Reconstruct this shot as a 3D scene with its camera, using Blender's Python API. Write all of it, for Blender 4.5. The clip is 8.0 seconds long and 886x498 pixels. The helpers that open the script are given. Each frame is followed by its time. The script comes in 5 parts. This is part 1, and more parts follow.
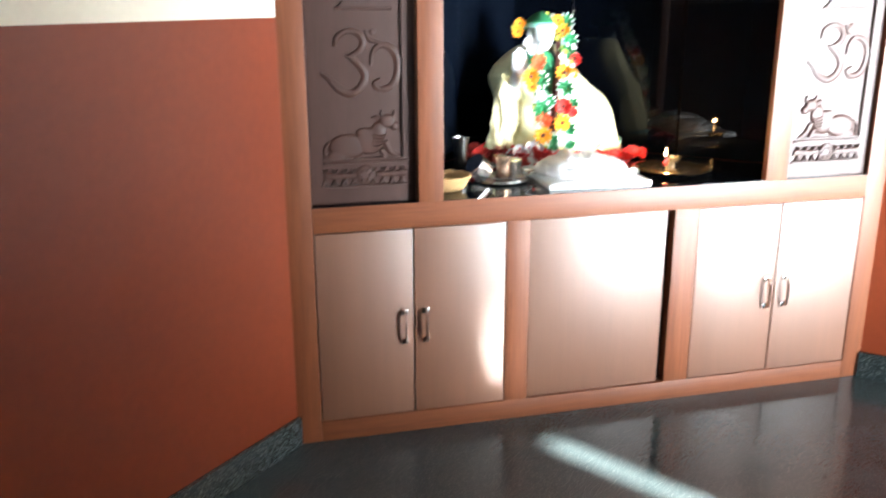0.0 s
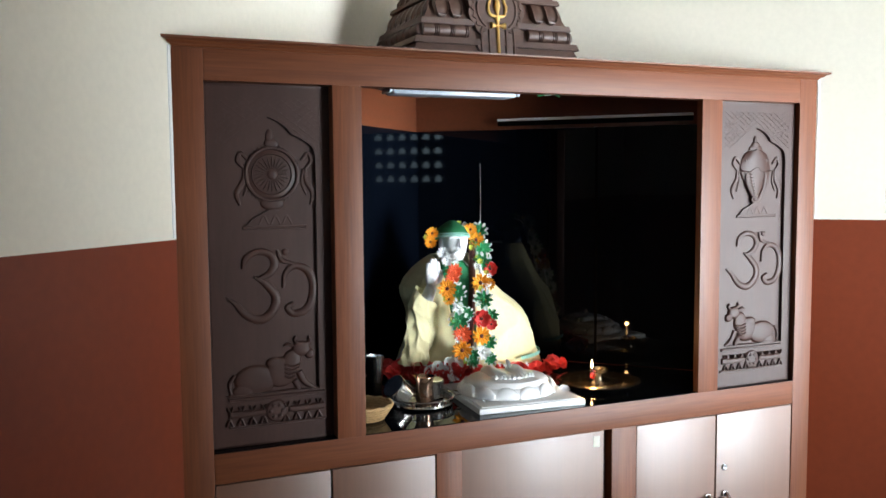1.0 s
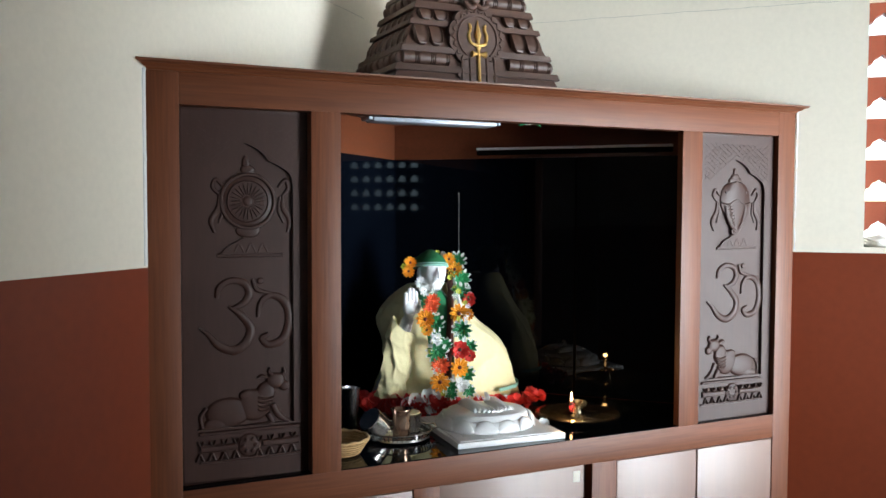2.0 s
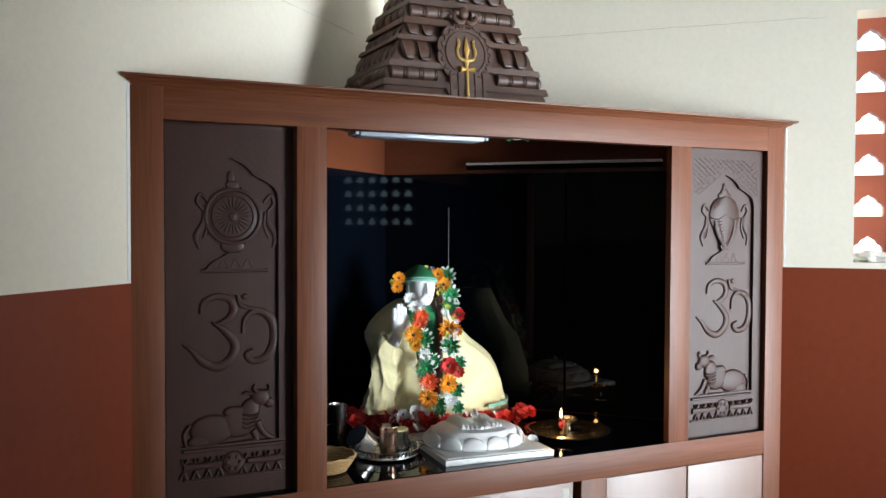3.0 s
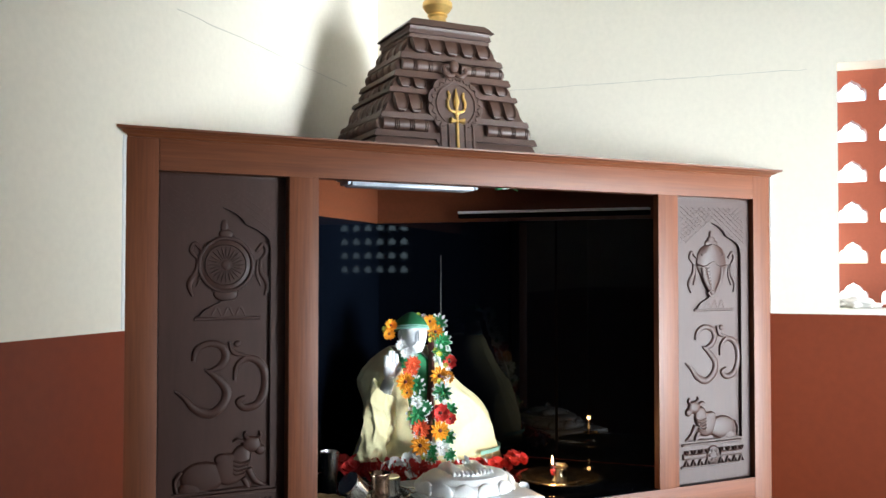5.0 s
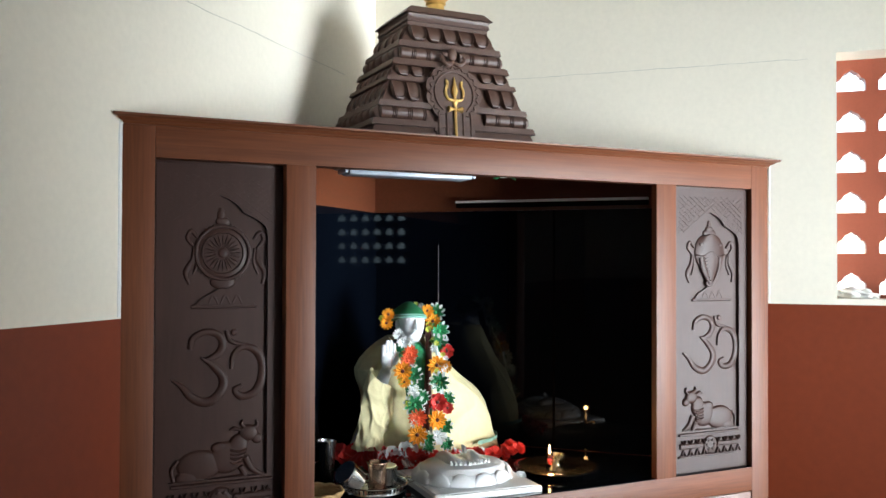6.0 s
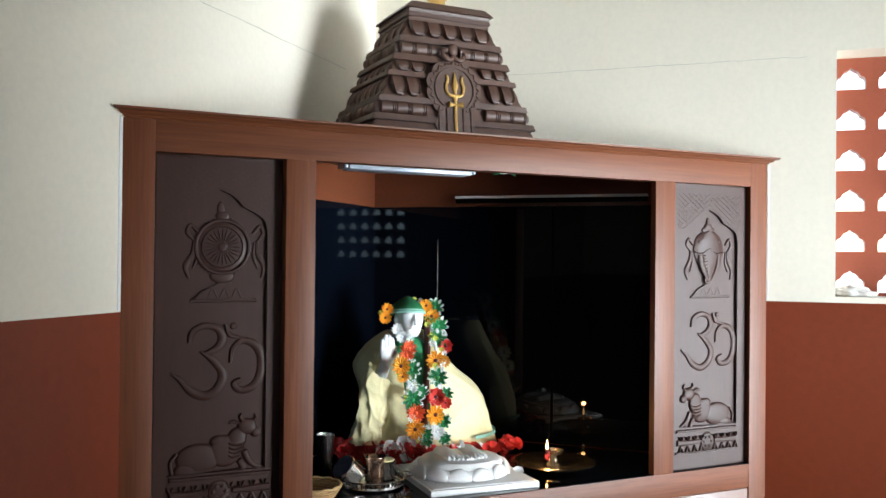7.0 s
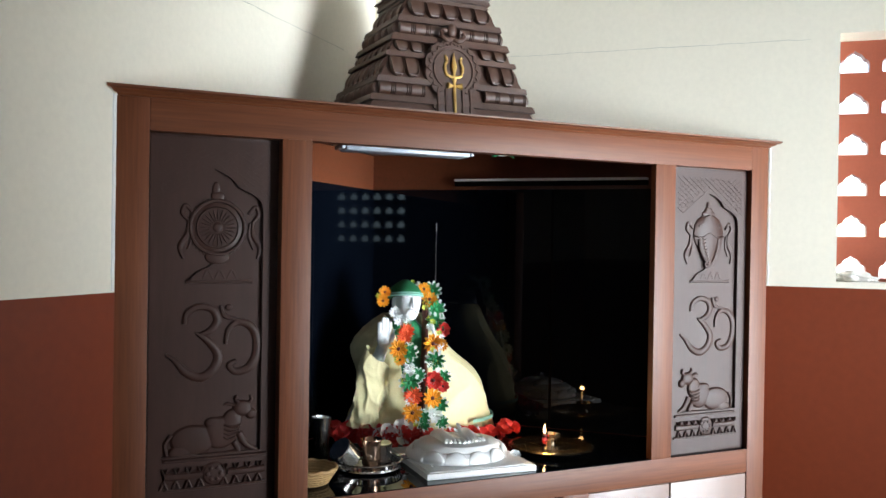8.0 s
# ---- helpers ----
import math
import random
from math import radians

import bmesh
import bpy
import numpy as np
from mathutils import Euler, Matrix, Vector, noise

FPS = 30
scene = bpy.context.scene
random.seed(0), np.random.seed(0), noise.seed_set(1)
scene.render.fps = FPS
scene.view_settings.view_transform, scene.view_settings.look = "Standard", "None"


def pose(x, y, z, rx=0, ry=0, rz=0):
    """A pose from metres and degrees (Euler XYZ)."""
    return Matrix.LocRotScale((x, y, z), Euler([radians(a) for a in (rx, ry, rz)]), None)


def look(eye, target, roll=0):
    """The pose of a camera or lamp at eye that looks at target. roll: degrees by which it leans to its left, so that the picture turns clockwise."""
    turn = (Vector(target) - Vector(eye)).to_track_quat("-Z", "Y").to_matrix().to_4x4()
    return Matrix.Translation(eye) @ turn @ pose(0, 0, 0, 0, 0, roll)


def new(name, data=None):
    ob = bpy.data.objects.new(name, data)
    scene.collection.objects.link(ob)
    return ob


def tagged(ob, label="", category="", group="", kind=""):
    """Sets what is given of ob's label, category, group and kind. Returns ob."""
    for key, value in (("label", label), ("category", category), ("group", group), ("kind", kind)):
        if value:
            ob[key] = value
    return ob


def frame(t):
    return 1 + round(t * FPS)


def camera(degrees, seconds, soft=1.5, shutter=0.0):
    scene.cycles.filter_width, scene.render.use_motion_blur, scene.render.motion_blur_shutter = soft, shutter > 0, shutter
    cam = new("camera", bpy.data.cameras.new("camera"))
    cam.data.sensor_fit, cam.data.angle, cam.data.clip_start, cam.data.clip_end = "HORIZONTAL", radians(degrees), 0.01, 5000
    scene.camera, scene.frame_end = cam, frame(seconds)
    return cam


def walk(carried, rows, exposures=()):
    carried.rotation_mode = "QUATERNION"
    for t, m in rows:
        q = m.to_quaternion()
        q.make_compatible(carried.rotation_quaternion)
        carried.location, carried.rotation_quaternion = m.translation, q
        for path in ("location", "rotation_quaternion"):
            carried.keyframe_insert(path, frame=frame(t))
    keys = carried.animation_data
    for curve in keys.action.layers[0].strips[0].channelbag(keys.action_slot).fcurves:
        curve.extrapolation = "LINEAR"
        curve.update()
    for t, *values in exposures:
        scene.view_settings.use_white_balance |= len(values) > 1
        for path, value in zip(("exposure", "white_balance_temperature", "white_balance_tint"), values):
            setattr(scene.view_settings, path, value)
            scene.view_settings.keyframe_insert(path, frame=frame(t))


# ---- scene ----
cam = camera(54.5, 8.0, shutter=0.3)
PATH = [
    (0, (-0.163, -2.538, 1.392), (0.306, -0.677, 0.829), -0.2),
    (0.3, (-0.167, -2.442, 1.426), (0.486, -0.606, 0.973), 0.7),
    (0.5, (-0.195, -2.352, 1.441), (0.55, -0.53, 1.088), 1.1),
    (0.6, (-0.211, -2.309, 1.437), (0.551, -0.483, 1.15), 0.8),
    (1, (-0.237, -2.221, 1.479), (0.548, -0.388, 1.321), -0.4),
    (1.5, (-0.242, -2.175, 1.48), (0.582, -0.356, 1.366), -0.2),
    (3, (-0.204, -2.174, 1.483), (0.646, -0.364, 1.424), 0.2),
    (3.5, (-0.202, -2.201, 1.486), (0.646, -0.39, 1.457), 0.2),
    (4, (-0.21, -2.218, 1.499), (0.643, -0.409, 1.526), 0.1),
    (4.2, (-0.208, -2.224, 1.5), (0.645, -0.415, 1.553), 0.0),
    (5.5, (-0.2, -2.215, 1.475), (0.656, -0.408, 1.521), 0.1),
    (6, (-0.199, -2.212, 1.477), (0.661, -0.407, 1.508), 0.2),
    (6.5, (-0.204, -2.212, 1.476), (0.66, -0.408, 1.504), 0.3),
    (7, (-0.201, -2.216, 1.48), (0.661, -0.411, 1.498), 0.6),
    (7.5, (-0.192, -2.196, 1.478), (0.666, -0.389, 1.48), 0.9),
    (8, (-0.182, -2.203, 1.47), (0.677, -0.397, 1.455), 0.9),
]
EXPOSURES = [(0.0, 4.62), (0.3, 4.25), (0.5, 3.75), (0.7, 3.30), (1.0, 2.92), (1.5, 2.62), (3.0, 2.60), (3.5, 2.82), (4.1, 3.08), (5.3, 2.98), (5.7, 2.92), (6.0, 2.76), (7.0, 2.78), (8.0, 2.72)]
walk(cam, [(t, look(eye, target, roll)) for t, eye, target, roll in PATH], EXPOSURES)

# ---- world, sun, large lights ----
C = Vector((1.049, 1.056, 0))                    # the room's corner behind the shrine
U = Vector((1, -1, 0)).normalized()            # along the right-hand wall
V = Vector((-1, -1, 0)).normalized()           # along the left-hand wall
ROOM_U, ROOM_V, ROOM_H, DADO = 4.7, 4.8, 3.0, 1.338


def room(u, v, z=0.0):
    return C + U * u + V * v + Vector((0, 0, z))


SUN_DIR = (U * -1.0 + V * -0.22).normalized()
SUN_ELEV = 25.9
world = bpy.data.worlds.new("sky")
scene.world = world
world.use_nodes = True
wn = world.node_tree.nodes
sky = wn.new("ShaderNodeTexSky")
sky.sky_type = "NISHITA"
sky.sun_disc = False
sky.sun_elevation = radians(SUN_ELEV)
sky.sun_rotation = math.atan2(-SUN_DIR.x, -SUN_DIR.y)
world.node_tree.links.new(sky.outputs[0], wn["Background"].inputs[0])
wn["Background"].inputs[1].default_value = 0.15

sun = new("sun", bpy.data.lights.new("sun", "SUN"))
sun.data.energy, sun.data.angle, sun.data.color = 5.0, radians(0.8), (1.0, 0.95, 0.86)
down = Vector((SUN_DIR.x * math.cos(radians(SUN_ELEV)), SUN_DIR.y * math.cos(radians(SUN_ELEV)), -math.sin(radians(SUN_ELEV))))
sun.matrix_world = look((0, 0, 6), Vector((0, 0, 6)) + down)


def daylight(name, u, v, z, w, h, aim, power, spread, colour=(0.84, 0.93, 1.0)):
    """The sky's light in an opening of the room."""
    lamp = new(name, bpy.data.lights.new(name, "AREA"))
    lamp.data.shape, lamp.data.size, lamp.data.size_y = "RECTANGLE", w, h
    lamp.data.energy, lamp.data.color, lamp.data.spread = power, colour, radians(spread)
    lamp.matrix_world = look(room(u, v, z), aim)


daylight("daylight_door", ROOM_U + 0.02, 1.20, 1.05, 2.05, 2.05, room(1.25, 0.0, 1.50), 8.7, 49, (0.84, 0.93, 1.0))
daylight("daylight_window", 2.34, ROOM_V + 0.30, 1.80, 1.15, 0.9, room(0.3, 0.3, 1.45), 0.85, 40, (0.55, 0.82, 1.0))


# ---- materials ----
def material(name, colour, rough=0.5, metal=0.0, vary=0.12, scale=(6, 6, 6), fine=90.0, bump=0.08, rand=0.0, coat=0.0, second=None, streak=0.0, spec=0.5, coat_rough=0.08, relief=0.003):
    """Two scales of colour change, roughness change and fine relief."""
    m = bpy.data.materials.new(name)
    m.use_nodes = True
    nt = m.node_tree
    n, l = nt.nodes, nt.links
    b = n["Principled BSDF"]
    b.inputs["Metallic"].default_value = metal
    b.inputs["Coat Weight"].default_value = coat
    b.inputs["Coat Roughness"].default_value = coat_rough
    b.inputs["Specular IOR Level"].default_value = spec
    tc = n.new("ShaderNodeTexCoord")
    mp = n.new("ShaderNodeMapping")
    mp.inputs["Scale"].default_value = scale
    l.new(tc.outputs["Object"], mp.inputs["Vector"])
    big = n.new("ShaderNodeTexNoise")
    big.inputs["Scale"].default_value = 1.0
    big.inputs["Detail"].default_value = 5.0
    l.new(mp.outputs["Vector"], big.inputs["Vector"])
    small = n.new("ShaderNodeTexNoise")
    small.inputs["Scale"].default_value = fine
    small.inputs["Detail"].default_value = 3.0
    if streak:
        mp2 = n.new("ShaderNodeMapping")
        mp2.inputs["Scale"].default_value = [c * streak for c in scale]
        l.new(tc.outputs["Object"], mp2.inputs["Vector"])
        l.new(mp2.outputs["Vector"], small.inputs["Vector"])
        small.inputs["Scale"].default_value = 1.0
    else:
        l.new(tc.outputs["Object"], small.inputs["Vector"])
    add = n.new("ShaderNodeMath")
    add.operation = "MULTIPLY_ADD"
    add.inputs[1].default_value = 0.45
    l.new(small.outputs["Fac"], add.inputs[0])
    half = n.new("ShaderNodeMath")
    half.operation = "MULTIPLY"
    half.inputs[1].default_value = 0.55
    l.new(big.outputs["Fac"], half.inputs[0])
    l.new(half.outputs[0], add.inputs[2])
    last = add
    if rand:
        info = n.new("ShaderNodeObjectInfo")
        radd = n.new("ShaderNodeMath")
        radd.operation = "MULTIPLY_ADD"
        radd.inputs[1].default_value = rand
        l.new(info.outputs["Random"], radd.inputs[0])
        l.new(add.outputs[0], radd.inputs[2])
        last = radd
    ramp = n.new("ShaderNodeMapRange")
    ramp.inputs["From Min"].default_value = 0.3
    ramp.inputs["From Max"].default_value = 0.7 + rand
    l.new(last.outputs[0], ramp.inputs["Value"])
    mix = n.new("ShaderNodeMix")
    mix.data_type = "RGBA"
    a = [c * (1 - vary) for c in colour]
    z = second or [min(1, c * (1 + vary)) for c in colour]
    mix.inputs["A"].default_value = (*a, 1)
    mix.inputs["B"].default_value = (*z, 1)
    l.new(ramp.outputs["Result"], mix.inputs["Factor"])
    l.new(mix.outputs["Result"], b.inputs["Base Color"])
    rr = n.new("ShaderNodeMapRange")
    rr.inputs["To Min"].default_value = max(0.02, rough * 0.82)
    rr.inputs["To Max"].default_value = min(1, rough * 1.2)
    l.new(big.outputs["Fac"], rr.inputs["Value"])
    l.new(rr.outputs["Result"], b.inputs["Roughness"])
    if bump:
        bp = n.new("ShaderNodeBump")
        bp.inputs["Strength"].default_value = bump
        bp.inputs["Distance"].default_value = relief
        l.new(last.outputs[0], bp.inputs["Height"])
        l.new(bp.outputs["Normal"], b.inputs["Normal"])
    return m


def speckled(name, dark, light, rough, size=260.0, amount=0.62):
    """Polished granite: dark ground with fine light and grey crystals."""
    m = material(name, dark, rough, vary=0.3, scale=(3, 3, 3), bump=0.0)
    n, l = m.node_tree.nodes, m.node_tree.links
    tc = n.new("ShaderNodeTexCoord")
    vo = n.new("ShaderNodeTexNoise")
    vo.inputs["Scale"].default_value = size
    vo.inputs["Detail"].default_value = 2.0
    l.new(tc.outputs["Object"], vo.inputs["Vector"])
    mr = n.new("ShaderNodeMapRange")
    mr.inputs["From Min"].default_value, mr.inputs["From Max"].default_value = amount - 0.06, amount + 0.12
    l.new(vo.outputs["Fac"], mr.inputs["Value"])
    mix = n.new("ShaderNodeMix")
    mix.data_type = "RGBA"
    bs = n["Principled BSDF"].inputs["Base Color"]
    l.new(bs.links[0].from_socket, mix.inputs["A"])
    mix.inputs["B"].default_value = (*light, 1)
    l.new(mr.outputs["Result"], mix.inputs["Factor"])
    l.new(mix.outputs["Result"], bs)
    return m


M_CREAM = material("cream_wall_paint", (0.78, 0.725, 0.61), 0.55, vary=0.05, scale=(1.2, 1.2, 1.2), fine=60, bump=0.1)
M_DADO = material("red_oxide_paint", (0.165, 0.0285, 0.0085), 0.42, vary=0.12, scale=(1.5, 1.5, 1.5), fine=40, bump=0.12, spec=0.35)
M_CEIL = material("white_ceiling_paint", (0.8, 0.8, 0.77), 0.7, vary=0.03)
M_FLOOR = speckled("dark_floor_granite", (0.028, 0.042, 0.047), (0.16, 0.20, 0.21), 0.13)
M_SKIRT = speckled("grey_skirting_granite", (0.022, 0.030, 0.031), (0.14, 0.17, 0.17), 0.25, 180, 0.58)
M_BLACK = speckled("black_granite", (0.0016, 0.0026, 0.0050), (0.008, 0.010, 0.016), 0.022, 400, 0.7)
M_BLACK.node_tree.nodes["Principled BSDF"].inputs["Specular IOR Level"].default_value = 0.18
M_WOOD_V = material("brown_wood_upright_grain", (0.140, 0.0425, 0.0170), 0.43, vary=0.34, scale=(30, 30, 1.2), streak=5, bump=0.18, spec=0.26)
M_WOOD_H = material("brown_wood_level_grain", (0.140, 0.0425, 0.0170), 0.43, vary=0.34, scale=(1.2, 30, 30), streak=5, bump=0.18, spec=0.26)
M_DOOR = material("brown_door_veneer", (0.128, 0.045, 0.018), 0.38, vary=0.12, scale=(26, 26, 1.1), streak=5, bump=0.05, rand=0.1, coat=0.95, coat_rough=0.60)
M_CARVE = material("dark_carved_wood", (0.040, 0.0165, 0.0120), 0.42, vary=0.2, scale=(20, 20, 3), streak=5, bump=0.14, spec=0.25)
M_TOWER = material("dark_brown_tower_wood", (0.070, 0.033, 0.022), 0.46, vary=0.42, scale=(9, 9, 22), streak=5, bump=0.45, rand=0.2, spec=0.5)
M_INNER = material("brown_painted_board", (0.14, 0.038, 0.015), 0.4, vary=0.2, scale=(4, 4, 30))
M_DARK = material("dark_gap", (0.004, 0.003, 0.003), 0.9, vary=0.2, spec=0.05)
M_GOLD = material("gold_paint", (0.74, 0.48, 0.16), 0.38, 0.75, vary=0.12, scale=(30, 30, 30))
M_STEEL = material("brushed_steel", (0.62, 0.61, 0.6), 0.2, 1.0, vary=0.06, scale=(40, 40, 40), bump=0.03)
M_BRASS = material("tarnished_brass", (0.74, 0.62, 0.45), 0.22, 1.0, vary=0.2, scale=(25, 25, 25), bump=0.05)
M_COPPER = material("copper_steel", (0.62, 0.42, 0.3), 0.2, 1.0, vary=0.12, scale=(30, 30, 30), bump=0.04)
M_MARBLE = material("white_marble", (0.80, 0.805, 0.80), 0.3, vary=0.05, scale=(9, 9, 9), bump=0.05)
M_STATUE = material("white_statue_stone", (0.76, 0.77, 0.78), 0.35, vary=0.04, scale=(12, 12, 12), bump=0.04)
M_SHAWL = material("pale_yellow_cloth", (0.72, 0.645, 0.37), 0.8, vary=0.06, scale=(16, 16, 11), fine=60, bump=0.35, relief=0.010)
M_GREEN = material("green_cloth", (0.018, 0.2, 0.075), 0.7, vary=0.15, scale=(12, 12, 12), fine=400, bump=0.15)
M_TEAL = material("teal_stripe", (0.25, 0.5, 0.42), 0.8, vary=0.1)
M_RED = material("red_petals", (0.62, 0.035, 0.028), 0.6, vary=0.25, rand=0.3, scale=(20, 20, 20))
M_ORANGE = material("orange_petals", (0.85, 0.36, 0.02), 0.6, vary=0.15, rand=0.25, scale=(20, 20, 20))
M_CORAL = material("coral_petals", (0.78, 0.12, 0.04), 0.6, vary=0.15, rand=0.2, scale=(20, 20, 20))
M_LEAF = material("green_petals", (0.02, 0.24, 0.08), 0.55, vary=0.25, rand=0.3, scale=(20, 20, 20))
M_BUD = material("yellow_green_petals", (0.42, 0.46, 0.06), 0.6, vary=0.2, rand=0.2, scale=(20, 20, 20))
M_WHITE = material("white_petals", (0.78, 0.8, 0.8), 0.6, vary=0.06, rand=0.1, scale=(20, 20, 20))
M_BROWN_CLOTH = material("dark_maroon_cloth", (0.09, 0.02, 0.014), 0.75, vary=0.2)
M_CANE = material("woven_cane", (0.46, 0.29, 0.13), 0.6, vary=0.22, scale=(30, 30, 30), rand=0.2)
M_PLASTIC = material("white_plastic", (0.74, 0.77, 0.8), 0.3, vary=0.04)
M_WICK = material("charred_cotton", (0.12, 0.02, 0.02), 0.8)
M_SAND = material("plain_concrete", (0.42, 0.4, 0.36), 0.9, vary=0.15, scale=(2, 2, 2))
M_JALI = material("red_terracotta_block", (0.3, 0.07, 0.035), 0.5, vary=0.12, rand=0.15, scale=(10, 10, 10), fine=80, bump=0.15)
M_CAPG = material("dark_green_cloth", (0.012, 0.15, 0.055), 0.75, vary=0.15, scale=(12, 12, 12), fine=400, bump=0.15)
M_PAPER = material("white_crumpled_cloth", (0.75, 0.74, 0.7), 0.8, vary=0.06)
M_LINE = material("grey_hairline", (0.5, 0.48, 0.42), 0.8)
M_ACRYL = material("aged_acrylic", (0.42, 0.46, 0.52), 0.25, vary=0.12, scale=(20, 20, 20))
M_FLAME = bpy.data.materials.new("flame")
M_FLAME.use_nodes = True
_f = M_FLAME.node_tree.nodes["Principled BSDF"]
_f.inputs["Emission Color"].default_value, _f.inputs["Emission Strength"].default_value = (1.0, 0.55, 0.2, 1), 2.5

# ---- mesh helpers ----
BASE = {}


def thing(name, at, label, category, group="", kind=""):
    """An Empty at the base of a thing; its parts hang under it."""
    ob = new(name)
    ob.location = at
    ob.empty_display_size = 0.05
    BASE[ob.name] = Vector(at)
    return tagged(ob, label, category, group, kind)


def to_mesh(name, bm, mat, smooth=32):
    bmesh.ops.recalc_face_normals(bm, faces=bm.faces)
    me = bpy.data.meshes.new(name)
    bm.to_mesh(me)
    bm.free()
    for m in (mat if isinstance(mat, (list, tuple)) else [mat]):
        me.materials.append(m)
    if smooth:
        me.polygons.foreach_set("use_smooth", [True] * len(me.polygons))
        me.set_sharp_from_angle(angle=radians(smooth))
    return me


def part(name, bm, mat, parent, label="", smooth=32):
    """One mesh, modelled in world places, as a part under a thing or under a part."""
    base = BASE[parent.name]
    bm.transform(Matrix.Translation(-base))
    ob = new(name, to_mesh(name, bm, mat, smooth))
    ob.parent = parent
    BASE[ob.name] = base
    return tagged(ob, label)


def single(name, bm, mat, at, label, category, group="", kind="", smooth=32):
    """A thing that is one mesh, modelled in world places."""
    bm.transform(Matrix.Translation(-Vector(at)))
    ob = new(name, to_mesh(name, bm, mat, smooth))
    ob.location = at
    BASE[ob.name] = Vector(at)
    return tagged(ob, label, category, group, kind)


def piece(name, me, parent, m):
    """A piece on a shared mesh, at the world pose m."""
    ob = new(name, me)
    ob.parent = parent
    ob.matrix_basis = Matrix.Translation(-BASE[parent.name]) @ m
    return ob


def box(bm, x0, x1, y0, y1, z0, z1, bevel=0.0, m=None):
    r = bmesh.ops.create_cube(bm, size=1.0)
    vs = r["verts"]
    for v in vs:
        v.co = Vector((x0 + (v.co.x + 0.5) * (x1 - x0), y0 + (v.co.y + 0.5) * (y1 - y0), z0 + (v.co.z + 0.5) * (z1 - z0)))
    if m is not None:
        bmesh.ops.transform(bm, matrix=m, verts=vs)
    if bevel:
        es = list({e for v in vs for e in v.link_edges})
        bmesh.ops.bevel(bm, geom=es, offset=bevel, segments=2, affect="EDGES", profile=0.6)
    return bm


def slab(*a, bevel=0.0):
    return box(bmesh.new(), *a, bevel=bevel)


def lathe(bm, profile, seg=28, at=(0, 0, 0), wave=None):
    """Turn (radius, height) pairs round the upright axis. wave(angle, i) scales a ring."""
    rings = []
    for i, (r, z) in enumerate(profile):
        ring = []
        for k in range(seg):
            a = 2 * math.pi * k / seg
            rr = r * (wave(a, i) if wave else 1)
            ring.append(bm.verts.new((at[0] + rr * math.cos(a), at[1] + rr * math.sin(a), at[2] + z)))
        rings.append(ring)
    for a, b in zip(rings, rings[1:]):
        for k in range(seg):
            bm.faces.new((a[k], a[(k + 1) % seg], b[(k + 1) % seg], b[k]))
    if profile[0][0] > 1e-5:
        bm.faces.new(rings[0][::-1])
    if profile[-1][0] > 1e-5:
        bm.faces.new(rings[-1])
    bmesh.ops.remove_doubles(bm, verts=bm.verts, dist=1e-6)
    return bm


def tube(bm, pts, rad, seg=8, flat=1.0, normal=None):
    """A swept round bar through points; rad is a number or one for each point."""
    pts = [Vector(p) for p in pts]
    rads = rad if isinstance(rad, (list, tuple)) else [rad] * len(pts)
    rings = []
    for i, p in enumerate(pts):
        d = (pts[min(i + 1, len(pts) - 1)] - pts[max(i - 1, 0)]).normalized()
        side = d.cross(Vector(normal) if normal else (Vector((0, 0, 1)) if abs(d.z) < 0.95 else Vector((1, 0, 0)))).normalized()
        up = side.cross(d)
        rings.append([bm.verts.new(p + rads[i] * (side * math.cos(2 * math.pi * k / seg) + up * flat * math.sin(2 * math.pi * k / seg))) for k in range(seg)])
    for a, b in zip(rings, rings[1:]):
        for k in range(seg):
            bm.faces.new((a[k], a[(k + 1) % seg], b[(k + 1) % seg], b[k]))
    bm.faces.new(rings[0][::-1])
    bm.faces.new(rings[-1])
    return bm


def smooth_line(pts, n=6):
    """Catmull-Rom through points."""
    p = [Vector(q) for q in pts]
    p = [p[0] * 2 - p[1]] + p + [p[-1] * 2 - p[-2]]
    out = []
    for i in range(1, len(p) - 2):
        for k in range(n):
            t = k / n
            out.append(0.5 * (2 * p[i] + (p[i + 1] - p[i - 1]) * t + (2 * p[i - 1] - 5 * p[i] + 4 * p[i + 1] - p[i + 2]) * t * t + (3 * p[i] - p[i - 1] - 3 * p[i + 1] + p[i + 2]) * t ** 3))
    return out + [p[-2]]


def ball(bm, at, rx, ry, rz, seg=16, rings=10):
    r = bmesh.ops.create_uvsphere(bm, u_segments=seg, v_segments=rings, radius=1.0)
    for v in r["verts"]:
        v.co = Vector((at[0] + v.co.x * rx, at[1] + v.co.y * ry, at[2] + v.co.z * rz))
    return bm


